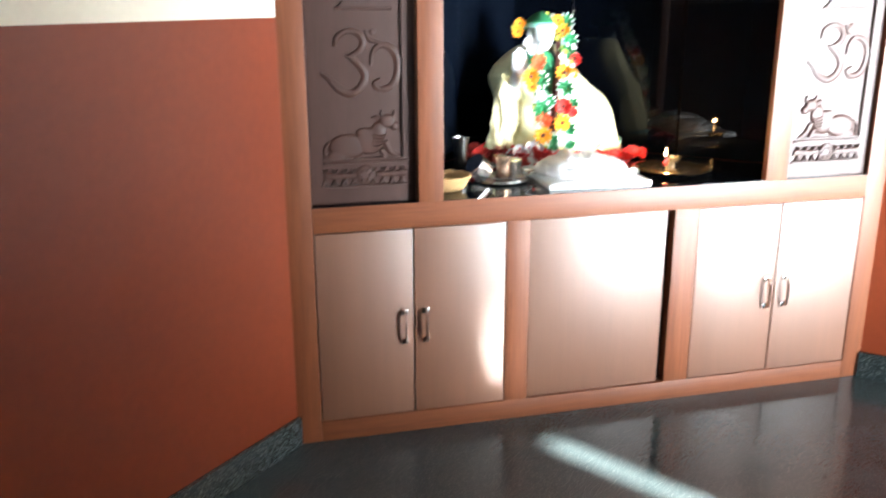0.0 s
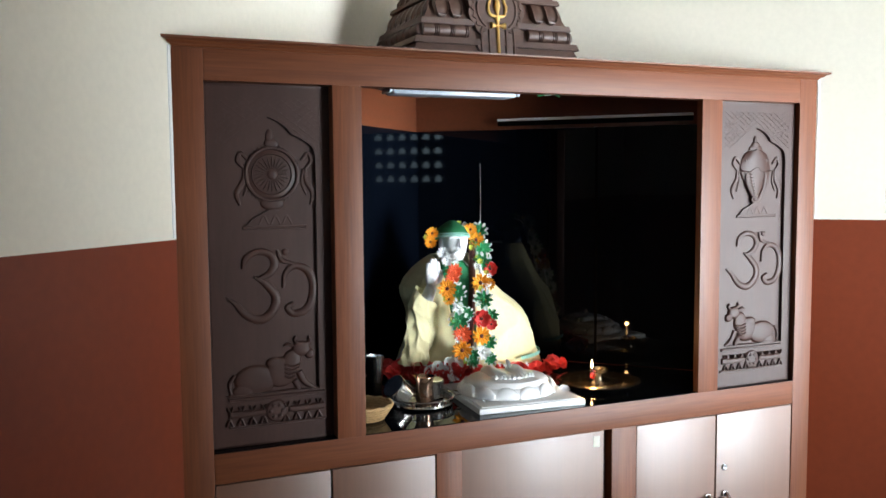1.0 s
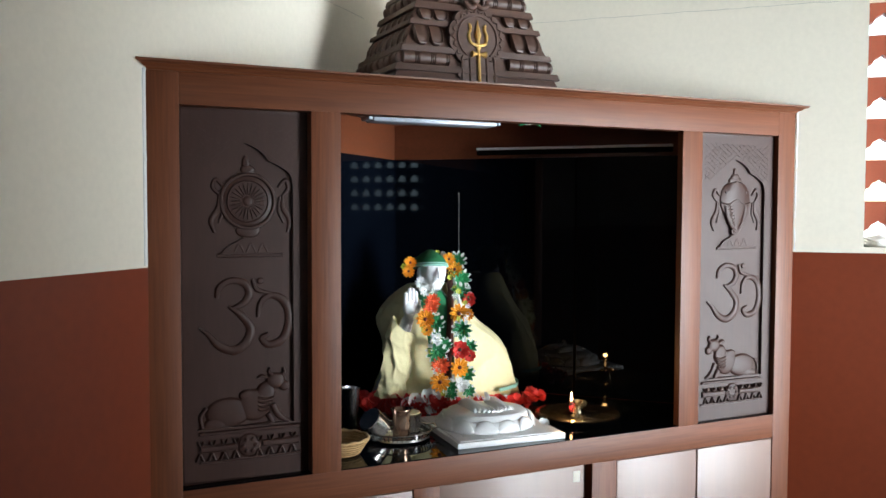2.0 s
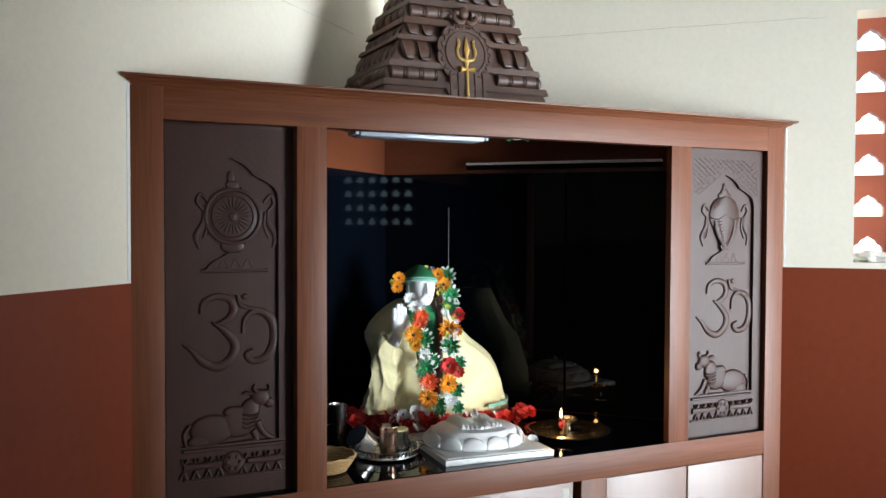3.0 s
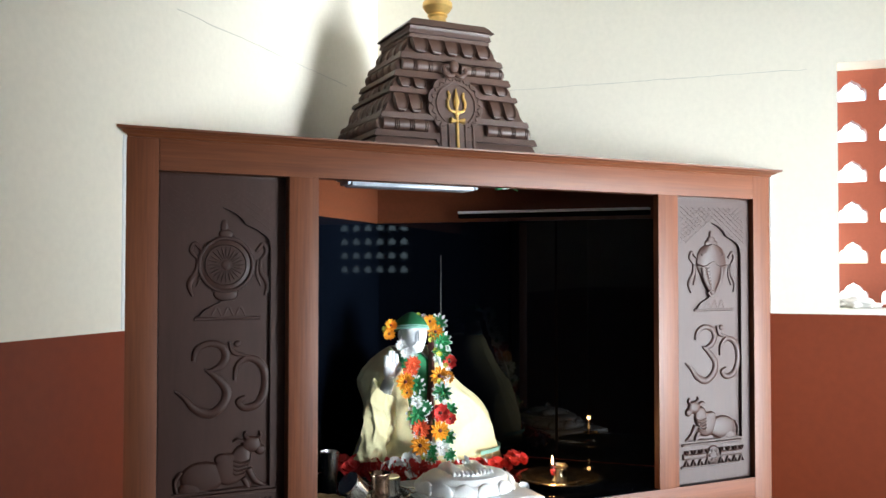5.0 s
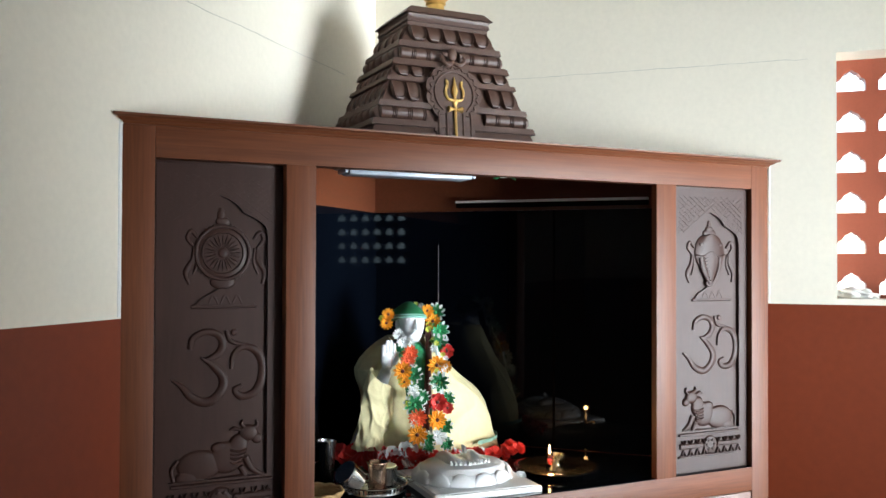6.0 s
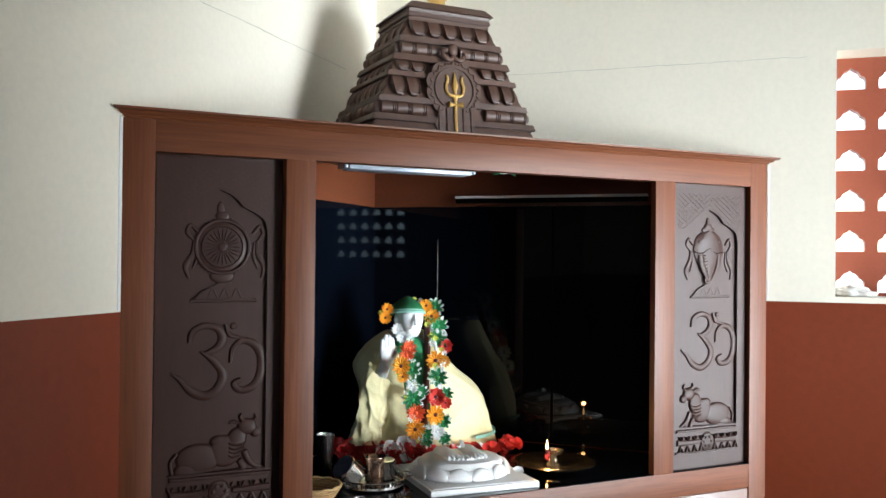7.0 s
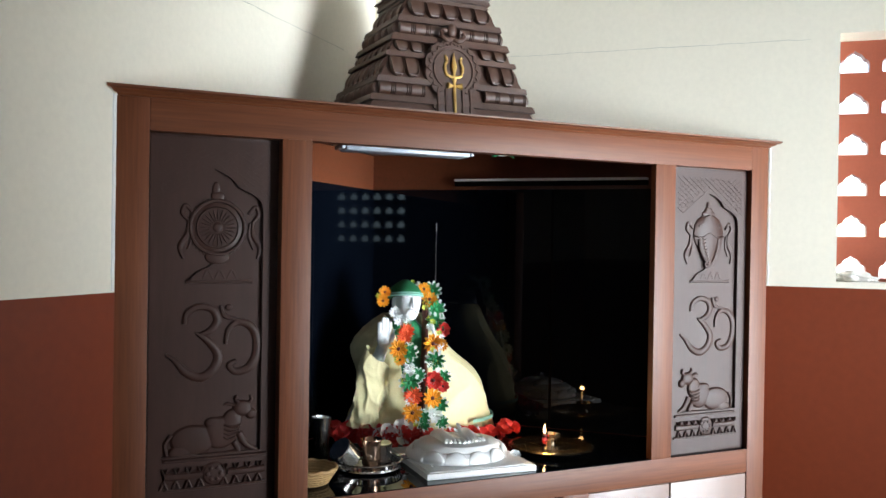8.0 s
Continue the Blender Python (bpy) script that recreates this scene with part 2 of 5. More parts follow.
def loft(bm, rings, seg=40, power=2.3, fold=0.0, fold_n=9, cap=True):
    """Stacked rounded rings (z, x left, x right, y front, y back) with folds of cloth."""
    loops = []
    for i, (z, xl, xr, yf, yb) in enumerate(rings):
        cx, cy, rx, ry = (xl + xr) / 2, (yf + yb) / 2, (xr - xl) / 2, (yb - yf) / 2
        loop = []
        for k in range(seg):
            a = 2 * math.pi * k / seg
            ca, sa = math.cos(a), math.sin(a)
            q = (abs(ca) ** power + abs(sa) ** power) ** (-1 / power)
            f = 1 + fold * (math.sin(fold_n * a + 5 * z) * 0.5 + noise.noise((ca * 3, sa * 3, z * 14)))
            loop.append(bm.verts.new((cx + rx * q * ca * f, cy + ry * q * sa * f, z)))
        loops.append(loop)
    for a, b in zip(loops, loops[1:]):
        for k in range(seg):
            bm.faces.new((a[k], a[(k + 1) % seg], b[(k + 1) % seg], b[k]))
    if cap:
        bm.faces.new(loops[0][::-1])
        bm.faces.new(loops[-1])
    return bm


# ---- the room ----
def wall(name, a, b, out, holes=(), label="", h=ROOM_H, thick=0.23):
    """A wall from a to b (plan points), its thickness on the side out, with holes (s0, s1, z0, z1); painted in two bands."""
    a, b, out = Vector(a), Vector(b), Vector(out)
    d = (b - a)
    length = d.length
    d.normalize()
    ss = sorted({-thick, length + thick, *[q for o in holes for q in o[:2]]})
    zs = sorted({0.0, DADO, h, *[q for o in holes for q in o[2:]]})
    bm = bmesh.new()
    solid = lambda i, k: 0 <= i < len(ss) - 1 and 0 <= k < len(zs) - 1 and not any(o[0] - 1e-4 <= ss[i] and ss[i + 1] <= o[1] + 1e-4 and o[2] - 1e-4 <= zs[k] and zs[k + 1] <= o[3] + 1e-4 for o in holes)
    P = lambda s, z, t: bm.verts.new(a + d * s + out * t + Vector((0, 0, z)))

    def quad(pts, m):
        bm.faces.new([P(*q) for q in pts]).material_index = m
    for i in range(len(ss) - 1):
        for k in range(len(zs) - 1):
            if not solid(i, k):
                continue
            s0, s1, z0, z1 = ss[i], ss[i + 1], zs[k], zs[k + 1]
            m = 1 if z1 <= DADO + 1e-4 else 0
            quad([(s0, z0, 0), (s1, z0, 0), (s1, z1, 0), (s0, z1, 0)], m)
            quad([(s0, z0, thick), (s0, z1, thick), (s1, z1, thick), (s1, z0, thick)], 0)
            if not solid(i - 1, k):
                quad([(s0, z0, 0), (s0, z1, 0), (s0, z1, thick), (s0, z0, thick)], m)
            if not solid(i + 1, k):
                quad([(s1, z0, 0), (s1, z0, thick), (s1, z1, thick), (s1, z1, 0)], m)
            if not solid(i, k - 1):
                quad([(s0, z0, 0), (s0, z0, thick), (s1, z0, thick), (s1, z0, 0)], 0)
            if not solid(i, k + 1):
                quad([(s0, z1, 0), (s1, z1, 0), (s1, z1, thick), (s0, z1, thick)], 0)
    bmesh.ops.remove_doubles(bm, verts=bm.verts, dist=1e-5)
    return single(name, bm, [M_CREAM, M_DADO], (0, 0, 0), label, "wall", kind="structure", smooth=0)


WIN_U0, WIN_Z0, WIN_Z1, CELL_W, CELL_H = 1.713, 1.352, 2.195, 0.134, 0.143
REAR_U0, REAR_Z0 = 1.725, 1.453                  # the pierced window behind, seven blocks wide
WIN_W = CELL_W * 6
wall("wall_left", room(0, 0), room(0, ROOM_V), -U, (), "wall painted cream above a red oxide dado")
wall("wall_right", room(0, 0), room(ROOM_U, 0), -V, [(WIN_U0, WIN_U0 + WIN_W, WIN_Z0, WIN_Z1)], "cream and red wall with a pierced window")
wall("wall_rear", room(0, ROOM_V), room(ROOM_U, ROOM_V), V, [(REAR_U0, REAR_U0 + CELL_W * 7, REAR_Z0, REAR_Z0 + CELL_H * 5)] , "cream and red wall with a pierced window")
wall("wall_far", room(ROOM_U, 0), room(ROOM_U, ROOM_V), U, [(0.15, 2.25, 0.0, 2.1)], "cream and red wall with an open doorway")

bm = bmesh.new()
bm.faces.new([bm.verts.new(room(u, v, 0)) for u, v in ((-0.25, -0.25), (ROOM_U + 0.25, -0.25), (ROOM_U + 0.25, ROOM_V + 0.25), (-0.25, ROOM_V + 0.25))])
ext = bmesh.ops.extrude_face_region(bm, geom=bm.faces[:])
for v in ext["geom"]:
    if isinstance(v, bmesh.types.BMVert):
        v.co.z -= 0.1
single("floor", bm, M_FLOOR, (0, 0, 0), "polished dark granite floor", "floor", kind="structure", smooth=0)
bm = bmesh.new()
bm.faces.new([bm.verts.new(room(u, v, ROOM_H)) for u, v in ((-0.25, -0.25), (ROOM_U + 0.25, -0.25), (ROOM_U + 0.25, ROOM_V + 0.25), (-0.25, ROOM_V + 0.25))])
ext = bmesh.ops.extrude_face_region(bm, geom=bm.faces[:])
for v in ext["geom"]:
    if isinstance(v, bmesh.types.BMVert):
        v.co.z += 0.12
single("ceiling", bm, M_CEIL, (0, 0, 0), "plain white ceiling", "ceiling", kind="structure", smooth=0)
bm = bmesh.new()
bmesh.ops.create_grid(bm, x_segments=1, y_segments=1, size=400)
bm.transform(Matrix.Translation((0, 0, -0.12)))
single("ground", bm, M_SAND, (0, 0, -0.12), "pale bare ground outside", "ground", kind="structure", smooth=0)
# an unseen wall, added to keep the low sun off all but the doorway's edge
bm = bmesh.new()
for a0, a1 in ((-6.0, 2.255), (2.385, 7.0)):
    q = [room(6.3, a0), room(6.3, a1), room(6.5, a1), room(6.5, a0)]
    lo, hi = [bm.verts.new(p) for p in q], [bm.verts.new(p + Vector((0, 0, 3.2))) for p in q]
    bm.faces.new(lo), bm.faces.new(hi)
    for k in range(4):
        bm.faces.new((lo[k], lo[(k + 1) % 4], hi[(k + 1) % 4], hi[k]))
single("wall_sun_mask", bm, M_SAND, (0, 0, -0.12), "unseen plain wall added outside to cut the sun to a strip", "wall", kind="structure", smooth=0)


def frame_on(a, d, n):
    """A pose whose x runs along d, y along -n (into the wall) and z up, at a."""
    return Matrix(((d.x, -n.x, 0, a.x), (d.y, -n.y, 0, a.y), (0, 0, 1, a.z), (0, 0, 0, 1)))


def skirting(name, a, d, n, length):
    bm = box(bmesh.new(), 0, length, -0.016, 0.0, 0.0, 0.1, 0.002, frame_on(a, d, n))
    single(name, bm, M_SKIRT, (0, 0, 0), "grey granite skirting", "skirting", kind="structure")


for nm_, x_ in (("trim_caulk_left", -0.017), ("trim_caulk_right", 2.108)):
    bm = bmesh.new()
    tube(bm, [(x_ + 0.004 + 0.003 * noise.noise((k * 0.9, x_, 0)), -0.004 if x_ < 1 else 0.0, DADO + 0.004 + (1.81 - DADO) * k / 24) for k in range(25)], [0.006 + 0.002 * noise.noise((k * 1.7, 3, x_)) for k in range(25)], 8)
    single(nm_, bm, M_CEIL, (0, 0, 0), "rough white plaster fillet beside the cabinet", "plaster", kind="structure")
skirting("baseboard_left", room(0, 1.49, 0.0), V, U, ROOM_V - 1.49)
skirting("baseboard_right", room(1.49, 0, 0.0), U, V, ROOM_U - 1.49)


# pierced windows of terracotta blocks
def jali_block():
    """One block: a square with an arched, lobed opening."""
    hole = [(-0.046, 0.018), (0.046, 0.018), (0.047, 0.034), (0.046, 0.052), (0.041, 0.061), (0.031, 0.065), (0.028, 0.072), (0.021, 0.081), (0.010, 0.086), (0.0, 0.094)]
    hole += [(-x, z) for x, z in reversed(hole[2:-1])]
    rim = [(-CELL_W / 2 , 0.0), (CELL_W / 2, 0.0), (CELL_W / 2, CELL_H), (-CELL_W / 2, CELL_H)]
    bm = bmesh.new()
    edges = []
    for pts in (rim, hole):
        vs = [bm.verts.new((x, 0, z)) for x, z in pts]
        edges += [bm.edges.new((vs[i], vs[(i + 1) % len(vs)])) for i in range(len(vs))]
    bmesh.ops.triangle_fill(bm, use_beauty=True, edges=edges)
    ext = bmesh.ops.extrude_face_region(bm, geom=bm.faces[:])
    for v in ext["geom"]:
        if isinstance(v, bmesh.types.BMVert):
            v.co.y += 0.05
    return to_mesh("jali_block", bm, M_JALI, 20)


JALI = jali_block()


def jali(name, a, d, n, cols, label, rows=6):
    top = thing(name, a, label, "window", kind="structure")
    m = frame_on(a, d, n)
    for c in range(cols):
        for r in range(rows):
            piece("jali_block", JALI, top, m @ Matrix.Translation(((c + 0.5) * CELL_W - 0.008, 0.135, r * CELL_H)))
    return top


jali("window_1", room(WIN_U0, 0, WIN_Z0), U, V, 6, "window of red pierced terracotta blocks")
jali("window_2", room(REAR_U0 + CELL_W * 7, ROOM_V, REAR_Z0), -U, -V, 7, "window of red pierced terracotta blocks", 5)
bm = box(bmesh.new(), 0.0, WIN_W, 0.0, 0.13, 0.0, 0.006, 0.0, frame_on(room(WIN_U0, 0, WIN_Z0), U, V))
single("window_sill", bm, M_CREAM, (0, 0, 0), "cream painted window sill", "window sill", kind="structure")

# ---- shrine cabinet across the corner ----
W = 2.10
cab = thing("shrine_cabinet", (W / 2, 0, 0), "brown wooden corner shrine cabinet with carved side panels", "cabinet")
ST = 0.045                                   # thickness of the front frame
for x0, x1, z0, z1 in ((-0.006, 0.07, 0.0, 1.812), (2.03, W + 0.005, 0.0, 1.812), (0.40, 0.48, 0.78, 1.733), (1.62, 1.70, 0.78, 1.733), (0.69, 0.77, 0.068, 0.70), (1.286, 1.378, 0.068, 0.70)):
    part("stile", slab(x0, x1, 0, 0.026 if x0 == 1.62 else ST, z0, z1, bevel=0.001), M_WOOD_V, cab)
for x0, x1, z0, z1 in ((0.07, 2.03, 1.733, 1.812), (0.07, 2.03, 0.70, 0.78), (0.07, 2.03, 0.0, 0.068)):
    part("rail", slab(x0 + 0.0005, x1 - 0.0002, 0.0004, ST, z0, z1, bevel=0.001), M_WOOD_H, cab)


def moulding(bm, x0, x1, profile):
    """A profile of (y, z) drawn along x, splayed at its ends."""
    a = [bm.verts.new((x0 + y * 0.9, y, z)) for y, z in profile]
    b = [bm.verts.new((x1 - y * 0.9, y, z)) for y, z in profile]
    for i in range(len(profile)):
        k = (i + 1) % len(profile)
        bm.faces.new((a[i], a[k], b[k], b[i]))
    bm.faces.new(a), bm.faces.new(b[::-1])
    return bm


part("crown_moulding", moulding(bmesh.new(), 0.0, W, [(0.04, 1.812), (-0.004, 1.812), (-0.007, 1.814), (-0.009, 1.8175), (-0.016, 1.8195), (-0.020, 1.8225), (-0.022, 1.8255), (-0.030, 1.827), (-0.035, 1.8295), (-0.036, 1.8345), (0.04, 1.835)]), M_WOOD_H, cab)


def tri_board(name, inset, y0, z0, z1, mat, parent=None, label="", category=""):
    """A level board that fills the corner behind the front."""
    pts = [(y0 + inset, y0), (W - y0 - inset, y0), (W / 2, W / 2 - inset)]
    bm = bmesh.new()
    lo, hi = [bm.verts.new((x, y, z0)) for x, y in pts], [bm.verts.new((x, y, z1)) for x, y in pts]
    bm.faces.new(lo[::-1]), bm.faces.new(hi)
    for k in range(3):
        bm.faces.new((lo[k], lo[(k + 1) % 3], hi[(k + 1) % 3], hi[k]))
    if parent:
        return part(name, bm, mat, parent, label, 20)
    return single(name, bm, mat, (W / 2, 0.4, z0), label, category, smooth=20)


tri_board("top_board", 0.004, 0.041, 1.813, 1.833, M_INNER, cab)
shelf = tri_board("granite_shelf", 0.018, 0.004, 0.745, 0.782, M_BLACK, None, "polished black granite altar shelf filling the corner", "shelf")
def cladding(name, d, n, z0, z1, t, mat, label, s0=0.0, s1=1.40):
    bm = box(bmesh.new(), s0, s1, -t, -0.001, z0, z1, 0.0, frame_on(room(0, 0, 0), d, n))
    return single(name, bm, mat, (W / 2, W / 2, 0), label, "wall cladding", kind="structure", smooth=0)


cladding("cladding_left", V, U, 0.784, 1.675, 0.016, M_BLACK, "polished black granite wall cladding")
cladding("cladding_right", U, V, 0.784, 1.675, 0.016, M_BLACK, "polished black granite wall cladding", 0.016, 0.7385)
cladding("cladding_right_outer", U, V, 0.784, 1.675, 0.016, M_BLACK, "polished black granite wall cladding", 0.7475, 1.40)
cladding("cladding_joint", U, V, 0.784, 1.675, 0.008, M_DARK, "dark open joint between granite slabs", 0.738, 0.748)
cladding("trim_left", V, U, 1.676, 1.814, 0.006, M_INNER, "brown painted band above the granite")
cladding("trim_right", U, V, 1.676, 1.814, 0.006, M_INNER, "brown painted band above the granite", 0.006)


# doors of the lower cabinet
def handle(x, door):
    bm = bmesh.new()
    pts = smooth_line([(x, -0.002, 0.322), (x, -0.017, 0.329), (x, -0.024, 0.345), (x, -0.0255, 0.3755), (x, -0.024, 0.406), (x, -0.017, 0.422), (x, -0.002, 0.429)], 4)
    tube(bm, pts, [0.0085 if 3 < i < len(pts) - 4 else 0.0095 for i in range(len(pts))], 10, 0.45, (1, 0, 0))
    for z in (0.325, 0.426):
        box(bm, x - 0.011, x + 0.011, -0.008, 0.0015, z - 0.009, z + 0.009, 0.002)
    part("handle", bm, M_STEEL, door, "chrome bow handle")


G = 0.0032
for x0, x1, hx in ((0.07, 0.381, 0.349), (0.381, 0.69, 0.418), (0.77, 1.264, None), (1.378, 1.70, 1.664), (1.70, 2.03, 1.738)):
    y = 0.008 if hx is None else 0.002
    d = part("door", slab(x0 + G, x1 - G, y, y + 0.019, 0.068 + G, 0.70 - G, bevel=0.0018), M_DOOR, cab)
    if hx:
        handle(hx, d)
    if hx is None:
        part("tape", slab(1.222, 1.246, 0.0072, 0.0082, 0.648, 0.682), M_LINE, d, "small square of pale tape")
    if hx == 1.738:
        bm = lathe(bmesh.new(), [(0.0, 0.0), (0.011, 0.0), (0.012, 0.002), (0.010, 0.004), (0.004, 0.0045), (0.0, 0.003)], 20)
        bm.transform(Matrix.Translation((1.737, 0.002, 0.515)) @ pose(0, 0, 0, 90, 0, 0))
        part("lock", bm, M_STEEL, d, "small round steel lock")
# near-black sheet close behind the doors stands in for the shade inside
part("shade_sheet", slab(0.08, 2.02, 0.04, 0.05, 0.06, 0.70), M_DARK, cab)


# carved side panels
def carver(cx, mirror):
    """From the carver's grid (350 across, 1433 high) to places on a panel."""
    def at(u, v, y=0.0):
        x = (u - 175.0) * 0.0009
        return Vector((cx + (-x if mirror else x), PANEL_Y[mirror] - y, 1.733 - v * 0.000658))
    return at


PANEL_Y = {True: 0.045, False: 0.030}


def stroke(bm, at, pts, widths, raise_=0.008, n=6):
    """A raised, round-backed stroke through grid points, thin at its ends."""
    raise_ *= 0.8
    line = smooth_line([at(u, v) for u, v in pts], n)
    k = len(line)
    w = [np.interp(i / (k - 1), np.linspace(0, 1, len(widths)), widths) for i in range(k)]
    rings = []
    for i, p in enumerate(line):
        d = (line[min(i + 1, k - 1)] - line[max(i - 1, 0)]).normalized()
        side = Vector((-d.z, 0, d.x))
        row = []
        for a, hgt in ((-1.0, -0.12), (-0.92, 0.5), (-0.55, 0.92), (0.0, 1.0), (0.55, 0.92), (0.92, 0.5), (1.0, -0.12)):
            row.append(bm.verts.new(p + side * (a * w[i]) + Vector((0, -hgt * raise_ * min(1, w[i] / 0.0016), 0))))
        rings.append(row)
    for a, b in zip(rings, rings[1:]):
        for j in range(len(a) - 1):
            bm.faces.new((a[j], a[j + 1], b[j + 1], b[j]))
        bm.faces.new((a[-1], a[0], b[0], b[-1]))
    bm.faces.new(rings[0]), bm.faces.new(rings[-1][::-1])
    return bm


def mound(bm, at, u, v, ru, rv, raise_=0.012, turn=0.0, seg=22, rings=7, flat=1.7):
    """A low rounded swelling on the panel."""
    raise_ *= 0.78
    c = at(u, v)
    rx, rz = ru * 0.0009, rv * 0.000658
    prev = None
    for i in range(rings + 1):
        q = (1 - i / rings) if i < rings else 0.0
        y = 0.85 * raise_ * (1 - q ** (2 * flat)) ** 0.5 if q < 1 else -0.002
        if i == rings:
            top = bm.verts.new(c + Vector((0, -0.86 * raise_, 0)))
            for k in range(seg):
                bm.faces.new((prev[k], prev[(k + 1) % seg], top))
            break
        row = []
        for k in range(seg):
            a = 2 * math.pi * k / seg
            x, z = rx * q * math.cos(a), rz * q * math.sin(a)
            row.append(bm.verts.new(c + Vector((x * math.cos(turn) - z * math.sin(turn), -y, x * math.sin(turn) + z * math.cos(turn)))))
        if prev:
            for k in range(seg):
                bm.faces.new((prev[k], prev[(k + 1) % seg], row[(k + 1) % seg], row[k]))
        else:
            bm.faces.new(row)
        prev = row
    return bm


def plate(bm, at, pts, raise_=0.006):
    """A flat raised shape from grid points."""
    lo, hi = [bm.verts.new(at(u, v, -0.001)) for u, v in pts], [bm.verts.new(at(u, v, raise_)) for u, v in pts]
    bm.faces.new(hi)
    for k in range(len(pts)):
        bm.faces.new((lo[k], lo[(k + 1) % len(pts)], hi[(k + 1) % len(pts)], hi[k]))
    return bm


def om_sign(here, du):
    at = lambda u, v, y=0.0: here(u + du, v + 12, y)
    bm = bmesh.new()
    stroke(bm, at, [(84, 718), (92, 676), (125, 652), (162, 664), (176, 704), (160, 742), (122, 762)], [0.006, 0.0085, 0.009, 0.010, 0.011, 0.010, 0.004])
    stroke(bm, at, [(116, 752), (150, 786), (178, 838), (168, 893), (132, 926), (90, 905), (60, 858), (34, 832)], [0.004, 0.010, 0.012, 0.012, 0.0125, 0.011, 0.007, 0.003])
    stroke(bm, at, [(200, 800), (206, 748), (232, 716), (268, 728), (290, 778), (288, 848), (266, 898), (230, 910), (212, 884), (230, 866)], [0.004, 0.007, 0.009, 0.011, 0.012, 0.012, 0.011, 0.010, 0.009, 0.005])
    stroke(bm, at, [(184, 648), (198, 690), (240, 706)], [0.004, 0.007, 0.003])
    mound(bm, at, 208, 656, 11, 14, 0.007)
    return bm


def bull(here):
    at = lambda u, v, y=0.0: here(u, 1015 + (v - 958) * 0.86, y)
    bm = bmesh.new()
    mound(bm, at, 225, 1150, 68, 62, 0.0129)
    mound(bm, at, 150, 1125, 52, 66, 0.0129, 0.25)
    mound(bm, at, 118, 1075, 30, 52, 0.0129, -0.35)
    mound(bm, at, 88, 1020, 30, 34, 0.0150)
    mound(bm, at, 62, 1048, 17, 22, 0.0143)
    mound(bm, at, 170, 1078, 26, 24, 0.0116)
    mound(bm, at, 262, 1200, 34, 28, 0.0129)
    stroke(bm, at, [(75, 1000), (62, 984), (66, 962)], [0.006, 0.005, 0.002], 0.0095, 4)
    stroke(bm, at, [(98, 992), (108, 976), (104, 958)], [0.006, 0.005, 0.002], 0.0095, 4)
    stroke(bm, at, [(112, 1004), (128, 996), (142, 1002)], [0.004, 0.006, 0.002], 0.0082, 4)
    stroke(bm, at, [(96, 1130), (80, 1180), (60, 1205), (30, 1232)], [0.010, 0.009, 0.007, 0.005], 0.0095)
    stroke(bm, at, [(110, 1170), (98, 1215), (130, 1222), (190, 1222)], [0.009, 0.008, 0.007, 0.005], 0.0095)
    stroke(bm, at, [(212, 1224), (250, 1214), (300, 1222)], [0.006, 0.008, 0.005], 0.0088)
    stroke(bm, at, [(286, 1120), (302, 1160), (298, 1210)], [0.004, 0.005, 0.004], 0.0082)
    for i in range(4):
        stroke(bm, at, [(92 + 5 * i, 1092 + 18 * i), (116 + 4 * i, 1100 + 18 * i), (140, 1090 + 18 * i)], [0.002, 0.003, 0.002], 0.0146, 4)
    return bm


